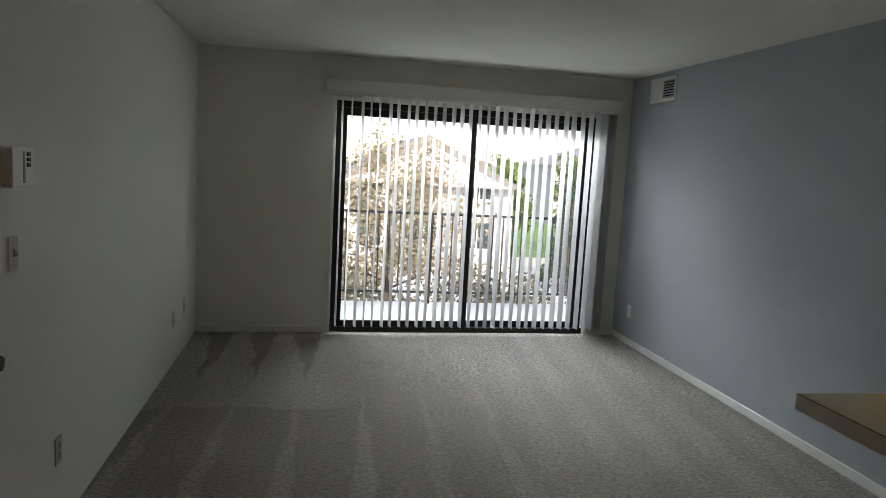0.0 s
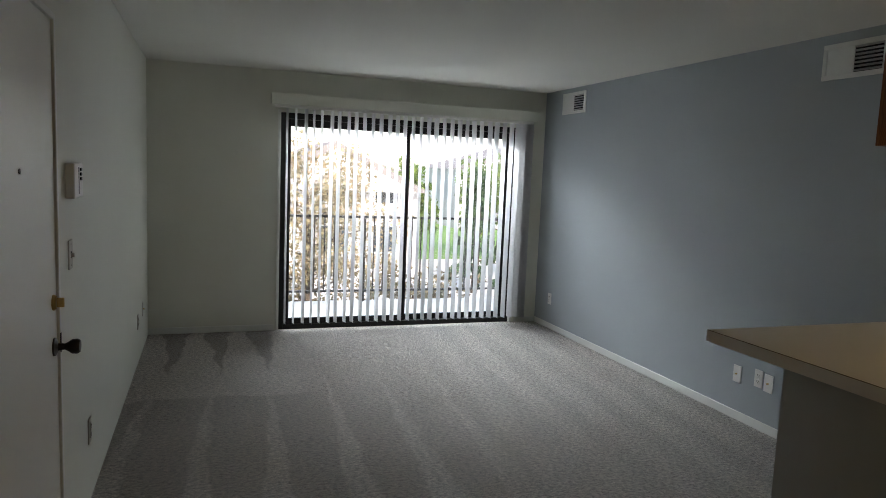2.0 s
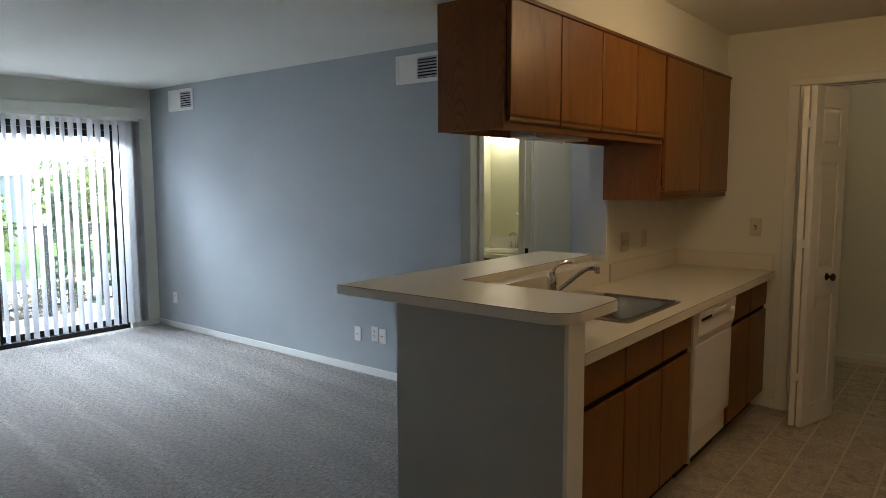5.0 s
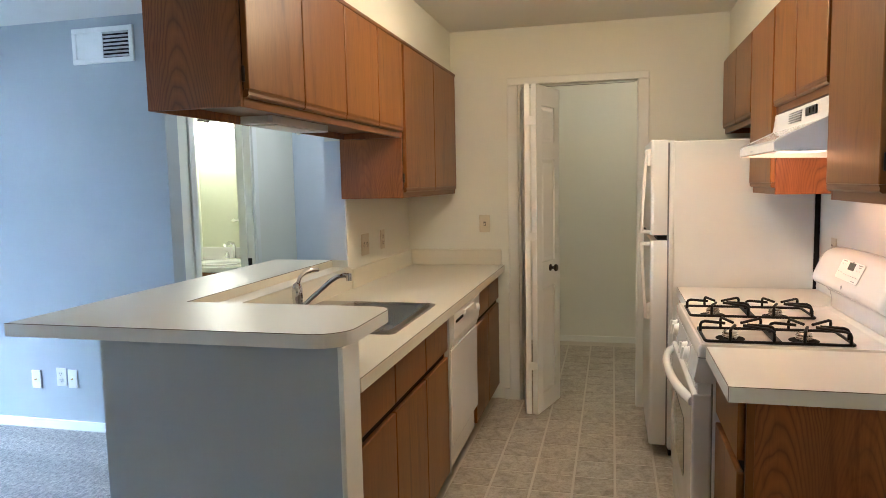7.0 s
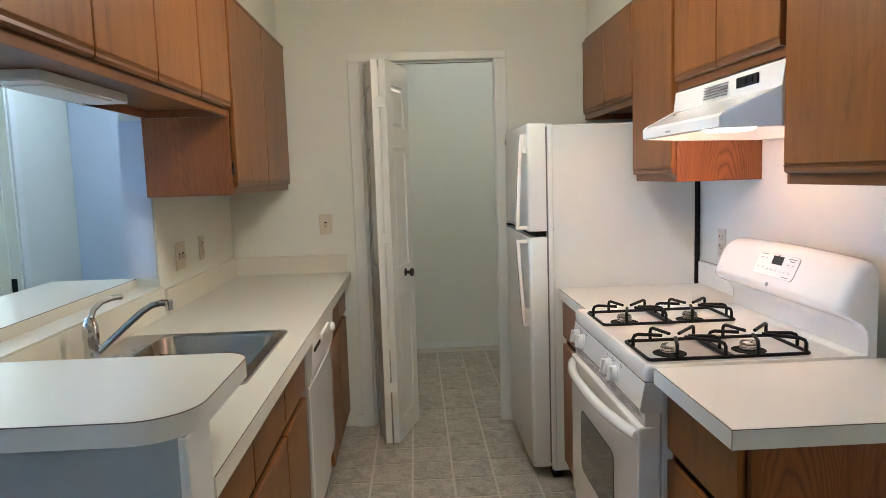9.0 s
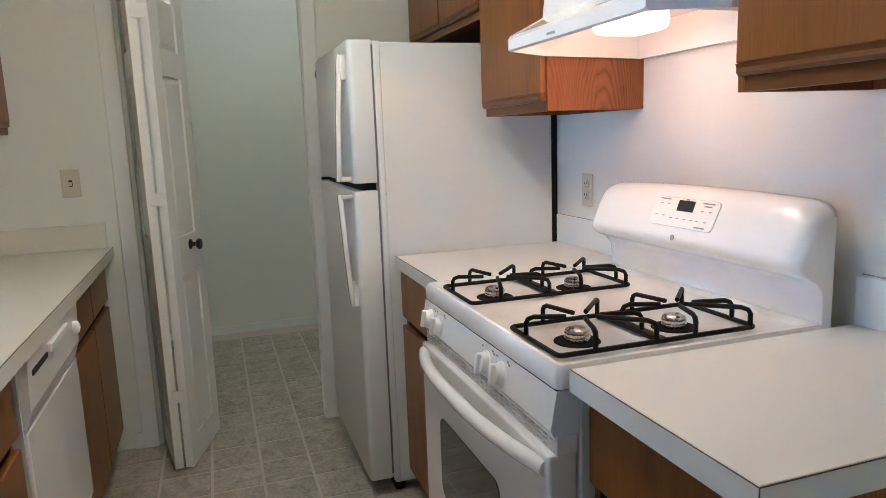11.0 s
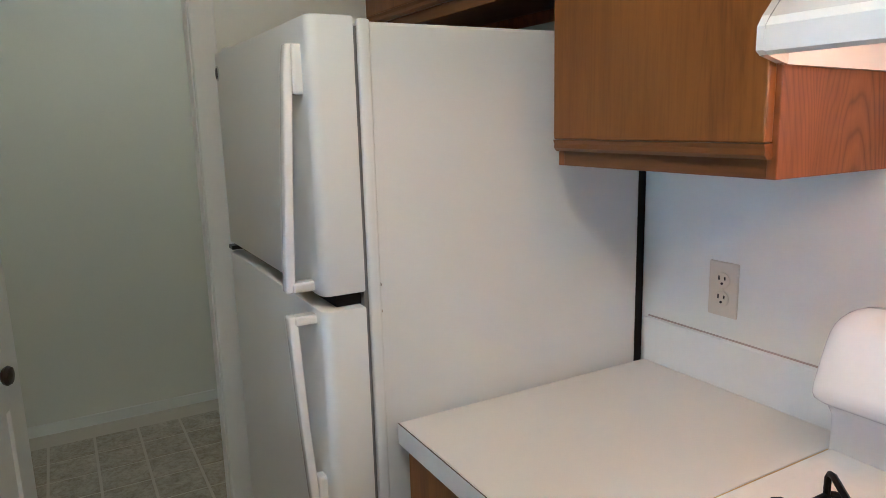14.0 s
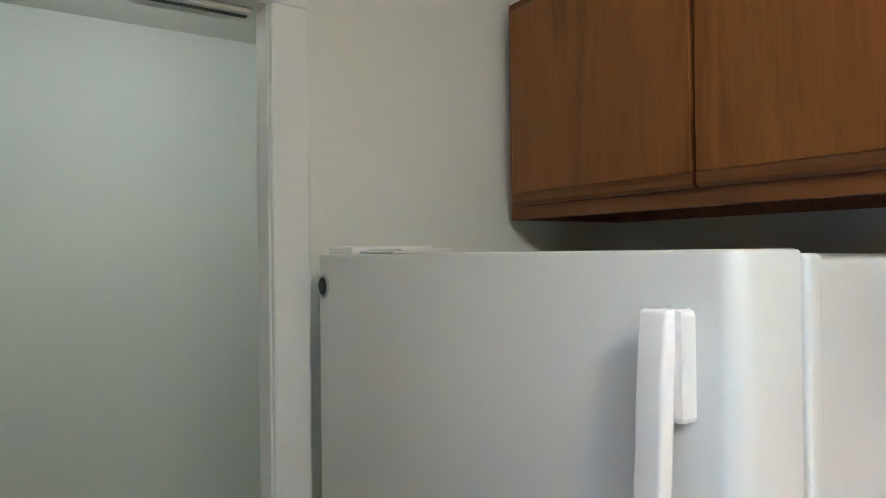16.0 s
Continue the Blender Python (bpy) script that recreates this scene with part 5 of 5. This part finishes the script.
for x, z, w in ((-0.084, 0.034, 0.02), (0.078, 0.032, 0.02), (0.078, 0.025, 0.013), (0.07, -0.029, 0.018), (0.0, 0.0365, 0.006)):
    on_panel("mark", x - w, x + w, z - 0.0015, z + 0.0015, INK, 0.0022)
bm = turned(bmesh.new(), [(0.0075, 0), (0.0075, 0.0015), (0.001, 0.002)], Matrix.Translation((2.690, -0.5135, 1.058)) @ pose(0, 0, 0, -80))
part("badge", bm, INK, bg, "small round grey badge")
# burners and grates
BURN = [(2.445, -0.105), (2.445, -0.335), (2.865, -0.105), (2.865, -0.335)]
for x, y in BURN:
    b = part("burner", turned(bmesh.new(), [(0.047, 0.0), (0.047, 0.0020), (0.044, 0.0026), (0.036, 0.0014), (0.02, 0.0012)], pose(x, y, 0.913)), BOWLM, rg, "black burner bowl", True)
    part("burner_head", turned(bmesh.new(), [(0.021, 0.0), (0.021, 0.006), (0.026, 0.007), (0.026, 0.010), (0.022, 0.011), (0.022, 0.014), (0.026, 0.015), (0.026, 0.018), (0.022, 0.019), (0.021, 0.021), (0.024, 0.022), (0.023, 0.025), (0.017, 0.028), (0.004, 0.029)], pose(x, y, 0.914)), HEADM, b, "bare metal burner head")


def grate(x0, x1, y0, y1):
    """Two burners' grate: a flat rectangle with eight arched fingers and a cross bar between the burners."""
    bm = bmesh.new()
    r, zb, zt = 0.0052, 0.923, 0.963
    loop = rounded(x0, x1, y0, y1, 0.012, 3)
    bent(bm, [(*p, zb) for p in loop + loop[:2]], r, 8)
    g = part("grate", bm, IRON, rg, "black cast-iron grate over two burners", True)
    ym, cx = (y0 + y1) / 2, (x0 + x1) / 2
    part("cross_bar", B(x0, x1, ym - 0.011, ym + 0.011, zb - 0.004, zb + 0.006, 0.002), IRON, g)
    for c, lo, hi in (((y0 + ym) / 2, y0, ym), ((y1 + ym) / 2, ym, y1)):
        q = (hi - lo) / 2
        for s in (-1, 1):
            e = x0 if s < 0 else x1
            # from the long sides, one straight in and one on the slant
            part("finger", bent(bmesh.new(), [(e, c + 0.035, zb), (e, c + 0.035, zt - 0.012), (e - s * 0.004, c + 0.034, zt - 0.004), (e - s * 0.012, c + 0.032, zt), (cx + s * 0.024, c + 0.008, zt - 0.002)], r, 8), IRON, g, "", True)
            part("finger", bent(bmesh.new(), [(e, c - q * 0.88, zb), (e, c - q * 0.88, zt - 0.012), (e - s * 0.004, c - q * 0.86, zt - 0.004), (e - s * 0.014, c - q * 0.78, zt), (cx + s * 0.022, c - 0.020, zt - 0.002)], r, 8), IRON, g, "", True)
        # from the short side and the cross bar
        part("finger", bent(bmesh.new(), [(cx + 0.03, hi, zb), (cx + 0.03, hi, zt - 0.012), (cx + 0.029, hi - 0.004, zt - 0.004), (cx + 0.026, hi - 0.014, zt), (cx + 0.008, c + 0.034, zt - 0.002)], r, 8), IRON, g, "", True)
        part("finger", bent(bmesh.new(), [(cx - 0.04, lo, zb), (cx - 0.04, lo, zt - 0.012), (cx - 0.038, lo + 0.004, zt - 0.004), (cx - 0.034, lo + 0.014, zt), (cx - 0.010, c - 0.034, zt - 0.002)], r, 8), IRON, g, "", True)
    return g


grate(2.352, 2.566, -0.462, -0.014)
grate(2.792, 3.006, -0.462, -0.014)

# ---- range hood ----
hd = thing("range_hood", (2.70, -0.45, 1.52), "white under-cabinet range hood with its lamp lit", "range hood")
HX0, HX1 = 2.322, 3.060


def flared(bm):
    """Draws the front of the hood in towards its middle."""
    for v in bm.verts:
        f = min(1.0, max(0.0, (v.co.y + 0.352) / 0.13))
        v.co.x = 2.691 + (v.co.x - 2.691) * (1 - 0.175 * f)
    return bm


shell = [(RY + 0.002, 1.714), (-0.372, 1.714), (-0.360, 1.708), (-0.352, 1.640), (-0.225, 1.582), (-0.216, 1.572), (-0.216, 1.545), (-0.225, 1.541), (-0.232, 1.550), (-0.245, 1.572), (-0.36, 1.622), (RY + 0.002, 1.622)]
part("front_panel", flared(extruded(bmesh.new(), shell, "x", HX0 + 0.012, HX1 - 0.012)), ENAMEL, hd, "white sloped hood shell")
cheek = [(RY + 0.002, 1.530), (-0.352, 1.538), (-0.222, 1.541), (-0.215, 1.546), (-0.215, 1.572), (-0.224, 1.584), (-0.351, 1.642), (-0.359, 1.709), (-0.372, 1.7145), (RY + 0.002, 1.7145)]
part("cheek", flared(extruded(bmesh.new(), cheek, "x", HX0, HX0 + 0.012)), ENAMEL, hd)
part("cheek", flared(extruded(bmesh.new(), cheek, "x", HX1 - 0.012, HX1)), ENAMEL, hd)
part("back_lip", B(HX0 + 0.012, HX1 - 0.012, RY + 0.002, RY + 0.03, 1.530, 1.622), ENAMEL, hd)
part("filter", B(HX0 + 0.02, 2.50, -0.62, -0.34, 1.566, 1.576, 0.002), MESH, hd, "greasy mesh filter")
part("lamp_lens", B(2.615, 2.745, -0.45, -0.31, 1.546, 1.600, 0.022, 4), BULB, hd, "lit lamp lens")
for k in range(3):
    for j in range(5):
        part("louvre", B(2.635 + 0.058 * k, 2.685 + 0.058 * k, -0.3555 + 0.0009 * j, -0.3520 + 0.0009 * j, 1.690 - 0.0088 * j, 1.6928 - 0.0088 * j), SHADEDGASKET, hd)
sw = part("switch_panel", B(2.45, 2.575, -0.3560, -0.3500, 1.664, 1.694, 0.002), BLACK, hd, "black switch panel")
for x in (2.485, 2.525):
    part("rocker", B(x - 0.013, x + 0.013, -0.3505, -0.3470, 1.670, 1.688, 0.002), BLACK, sw)
part("name_mark", B(2.735, 2.775, -0.2155, -0.2146, 1.552, 1.558), INK, hd)

# ---- ceiling lamps out of the camera's sight ----
kl = thing("ceiling_light", (2.75, 0.48, 2.44), "long white ceiling light, lit", "ceiling light")
part("housing", B(2.15, 3.35, 0.33, 0.63, 2.40, 2.439, 0.006), PLASTIC, kl)
part("diffuser", B(2.17, 3.33, 0.345, 0.615, 2.345, 2.3995, 0.02, 3), LENS, kl, "lit diffuser")
dl = thing("ceiling_light", (-0.75, -0.95, 2.44), "round white dining ceiling light, lit", "ceiling light")
part("base", turned(bmesh.new(), [(0.02, 0.0), (0.15, 0.002), (0.15, 0.024), (0.13, 0.026)], pose(-0.75, -0.95, 2.4135)), PLASTIC, dl, "", True)
part("diffuser", turned(bmesh.new(), [(0.135, 0.05), (0.13, 0.03), (0.10, 0.012), (0.05, 0.002), (0.004, 0.0)], pose(-0.75, -0.95, 2.363)), LENS, dl, "lit diffuser", True)
# added fixture that carries the hall fill; no such light is seen
hl = thing("ceiling_light", (4.15, 2.22, 2.44), "square white hall ceiling light, lit, added unseen to brighten the hall", "ceiling light")
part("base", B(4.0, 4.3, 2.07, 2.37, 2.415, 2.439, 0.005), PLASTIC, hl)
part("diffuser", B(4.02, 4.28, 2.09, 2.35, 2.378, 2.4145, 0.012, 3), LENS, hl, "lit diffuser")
cl = thing("ceiling_light", (5.36, 0.17, 2.565), "round white closet ceiling light, lit", "ceiling light")
part("base", turned(bmesh.new(), [(0.055, 0.0), (0.09, 0.012), (0.09, 0.078), (0.07, 0.080)], pose(5.36, 0.17, 2.485)), PLASTIC, cl)
part("globe", turned(bmesh.new(), [(0.02, 0.09), (0.06, 0.085), (0.085, 0.05), (0.08, 0.02), (0.05, 0.0), (0.004, -0.003)], pose(5.36, 0.17, 2.396)), SHADE, cl, "lit frosted globe", True)

# ---- balcony and outdoors ----
GZ = -2.9
structure("ground", B(-300, 300, WY + 1.0, 700, GZ - 0.3, GZ), GRASS, "mown lawn below the balcony", "lawn")
structure("pavement", B(-40, 60, WY + 1.3, 33.0, GZ, GZ + 0.05), ASPHALT, "pale paved court below the balcony", "pavement")
structure("balcony", B(-0.9, 4.6, WY + 0.15, WY + 1.55, -0.20, -0.03), CONCRETE, "pale concrete balcony floor", "balcony")
structure("balcony_wall", B(-1.05, -0.9, WY + 0.15, WY + 1.55, -0.2, 2.5), SIDING, "pale balcony side wall", "wall")
structure("balcony_roof", B(-1.05, 4.7, WY + 0.15, WY + 1.6, 2.5, 2.62), SIDING, "pale balcony ceiling", "ceiling")
structure("outer_wall", B(-2.2, 8.0, WY + 0.151, WY + 0.16, -3.0, -0.21), SIDING, "pale outer wall under the balcony", "wall")
rl = thing("balcony_railing", (1.8, WY + 1.48, -0.03), "dark metal balcony railing with thin bars", "railing")
part("top_rail", B(-0.9, 4.6, WY + 1.46, WY + 1.50, 0.985, 1.012, 0.004), RAILM, rl)
part("bottom_rail", B(-0.9, 4.6, WY + 1.465, WY + 1.495, 0.09, 0.115, 0.003), RAILM, rl)
for i in range(46):
    x = -0.84 + 0.1195 * i
    r = 0.016 if i % 9 == 4 else 0.007
    part("post" if i % 9 == 4 else "baluster", B(x - r, x + r, WY + 1.48 - r, WY + 1.48 + r, -0.03 if i % 9 == 4 else 0.1, 0.99), RAILM, rl)


def leaves(centres, count, spread, size, seed):
    """Many small folded leaves scattered in clumps about the given centres."""
    g = np.random.default_rng(seed)
    c = np.array(centres, float)
    pick = g.integers(0, len(c), count)
    d = g.normal(size=(count, 3))
    d /= np.linalg.norm(d, axis=1, keepdims=True)
    p = c[pick, :3] + d * (g.random((count, 1)) ** 0.45) * c[pick, 3:4] * spread
    a = g.normal(size=(count, 3))
    a /= np.linalg.norm(a, axis=1, keepdims=True)
    b = np.cross(a, g.normal(size=(count, 3)))
    b /= np.linalg.norm(b, axis=1, keepdims=True)
    s = size * g.uniform(0.6, 1.3, (count, 1))
    v = np.stack([p - a * s, p + b * s * 0.55, p + a * s, p - b * s * 0.55], 1).reshape(-1, 3)
    f = np.arange(count * 4).reshape(-1, 4)
    me = bpy.data.meshes.new("crown")
    me.from_pydata(v.tolist(), [], f.tolist())
    return me


def tree(name, label, x, y, high, wide, mat, count, size, seed, conifer=False, low=0.3):
    ob = thing(name, (x, y, GZ), label, "tree" if name != "bush" else "bush", "trees outside")
    g = random.Random(seed)
    bm = bmesh.new()
    rod(bm, (x, y, GZ - 0.1), (x + 0.1, y, GZ + high * 0.55), 0.028 * high, 0.016 * high, 10)
    rod(bm, (x + 0.1, y, GZ + high * 0.54), (x, y, GZ + high * 0.92), 0.016 * high, 0.004 * high, 8)
    centres = []
    limbs = 26 if conifer else 20
    for i in range(limbs):
        u = low + (0.98 - low) * i / limbs
        ang = i * 2.4 + g.uniform(-0.4, 0.4)
        reach = wide * ((1 - u) * 0.95 + 0.06 if conifer else math.sqrt(max(0.05, 1 - ((u - 0.52) / 0.56) ** 2)) * g.uniform(0.55, 1.0))
        h0, h1 = GZ + high * u * 0.9, GZ + high * (u - 0.05 if conifer else u + 0.05)
        e = (x + reach * math.cos(ang), y + reach * math.sin(ang), h1)
        rod(bm, (x + 0.05, y, h0), e, 0.009 * high * (1.1 - u), 0.002 * high, 6)
        for k in range(3):
            w = 0.4 + 0.3 * k
            centres.append((x + reach * w * math.cos(ang) + g.uniform(-0.2, 0.2), y + reach * w * math.sin(ang) + g.uniform(-0.2, 0.2), h0 + (h1 - h0) * w + g.uniform(-0.15, 0.2), wide * (0.16 if conifer else 0.26) * g.uniform(0.7, 1.2)))
    part("trunk", bm, BARK, ob)
    me = leaves(centres, count, 1.0, size, seed)
    me.materials.append(mat)
    cr = new("crown", me)
    cr.parent = ob
    me.transform(Matrix.Translation((-x, -y, -GZ)))
    return ob


tree("tree", "broad tree with rust and yellow autumn leaves", 1.8, 13.6, 4.75, 2.1, LEAF_RUST, 13000, 0.048, 11, low=0.12)
tree("tree", "broad tree with thin rust-coloured leaves", -1.8, 16.5, 4.9, 2.2, LEAF_RUST, 9000, 0.058, 12, low=0.2)
tree("tree", "green leafy tree beyond the court", 9.6, 34.0, 4.7, 1.7, LEAF_GREEN, 4500, 0.14, 13)
tree("tree", "green leafy tree beyond the court", 14.5, 33.0, 5.2, 2.4, LEAF_GREEN, 4000, 0.16, 14)
tree("tree", "slim dark conifer near the lawn", 9.4, 23.5, 5.0, 1.1, LEAF_DARK, 4000, 0.11, 15, True, 0.12)
tree("tree", "slim dark conifer near the lawn", 12.8, 26.0, 4.7, 1.2, LEAF_DARK, 3500, 0.12, 16, True, 0.12)
tree("bush", "rust-leaved shrub below the balcony", 3.6, 12.2, 2.6, 1.5, LEAF_RUST, 4000, 0.06, 17, low=0.1)
tree("bush", "yellow-leaved shrub below the balcony", -0.5, 11.6, 2.9, 1.6, LEAF_RUST, 4000, 0.06, 18, low=0.1)


def house(x, y, w, d, h, rise, seed, label):
    ob = thing("house", (x, y, GZ), label, "house", "houses across the court")
    part("wall", B(x - w / 2, x + w / 2, y, y + d, GZ - 0.1, GZ + h), SIDING, ob)
    part("roof", extruded(bmesh.new(), [(x - w / 2 - 0.4, GZ + h), (x + w / 2 + 0.4, GZ + h), (x, GZ + h + rise)], "y", y - 0.4, y + d + 0.4), ROOFM, ob)
    part("gable", extruded(bmesh.new(), [(x - w / 2 + 0.3, GZ + h), (x + w / 2 - 0.3, GZ + h), (x, GZ + h + rise - 0.35)], "y", y - 0.5, y - 0.42), SIDING, ob)
    for r in range(2):
        for c in range(3):
            cx, cz = x + (c - 1) * w * 0.3, GZ + 0.7 + r * 2.2
            wi = part("window", B(cx - 0.62, cx + 0.62, y - 0.06, y + 0.02, cz, cz + 1.35), TRIM, ob)
            part("pane", B(cx - 0.52, cx + 0.52, y - 0.075, y - 0.061, cz + 0.1, cz + 1.25), WINDOWM, wi)
            part("mullion", B(cx - 0.03, cx + 0.03, y - 0.085, y - 0.076, cz + 0.1, cz + 1.25), TRIM, wi)
    return ob


house(5.2, 30.0, 8.0, 9.0, 3.5, 2.15, 1, "pale two-storey house with a gable roof")
house(-9.0, 38.0, 12.0, 9.0, 4.6, 2.0, 2, "pale two-storey house with a gable roof")
house(11.6, 48.0, 5.0, 7.0, 4.2, 0.7, 4, "pale two-storey block with dark windows")
house(26.0, 52.0, 14.0, 10.0, 4.8, 2.2, 3, "pale two-storey house with a gable roof")
CAX, CAY = 45.0, 151.0
car = thing("car", (CAX, CAY, GZ), "small red parked car", "car")
side = [(-2.0, 0.3), (2.0, 0.3), (2.0, 0.75), (1.3, 0.85), (0.6, 1.35), (-0.9, 1.38), (-1.5, 0.9), (-2.0, 0.8)]
part("body", extruded(bmesh.new(), [(CAX + u, GZ + v) for u, v in side], "y", CAY - 0.8, CAY + 0.8), CARRED, car)
glazing = [(-1.2, 0.92), (0.95, 0.9), (0.5, 1.28), (-0.8, 1.3)]
part("side_window", extruded(bmesh.new(), [(CAX + u, GZ + v) for u, v in glazing], "y", CAY - 0.83, CAY - 0.795), WINDOWM, car)
for u in (-1.2, 1.2):
    part("wheel", rod(bmesh.new(), (CAX + u, CAY - 0.85, GZ + 0.31), (CAX + u, CAY - 0.6, GZ + 0.31), 0.31, seg=20), BLACK, car)

# ---- floor tiles ----
P = 0.195
tm = bmesh.new()
box(tm, -P / 2 + 0.0055, P / 2 - 0.0055, -P / 2 + 0.0055, P / 2 - 0.0055, 0.0, 0.0026, 0.0018, 1)
tile_mesh = bpy.data.meshes.new("tile")
tm.to_mesh(tile_mesh)
tm.free()
tile_mesh.materials.append(TILE)
for i in range(-13, 11):
    for j in range(-6, 6):
        x, y = 4.065 + P * (i + 0.5), 0.468 + P * (j + 0.5)
        inside = 1.76 < x < FX - 0.05 and -0.05 < y < 1.06 or FX + 0.2 < x < CX - 0.09 and -0.72 < y < 1.2 or FX - 0.05 < x < FX + 0.2 and OY0 + 0.02 < y < OY1
        if inside:
            t = new("tile", tile_mesh)
            t.parent = floor_kitchen
            t.location = (x, y, 0.004)
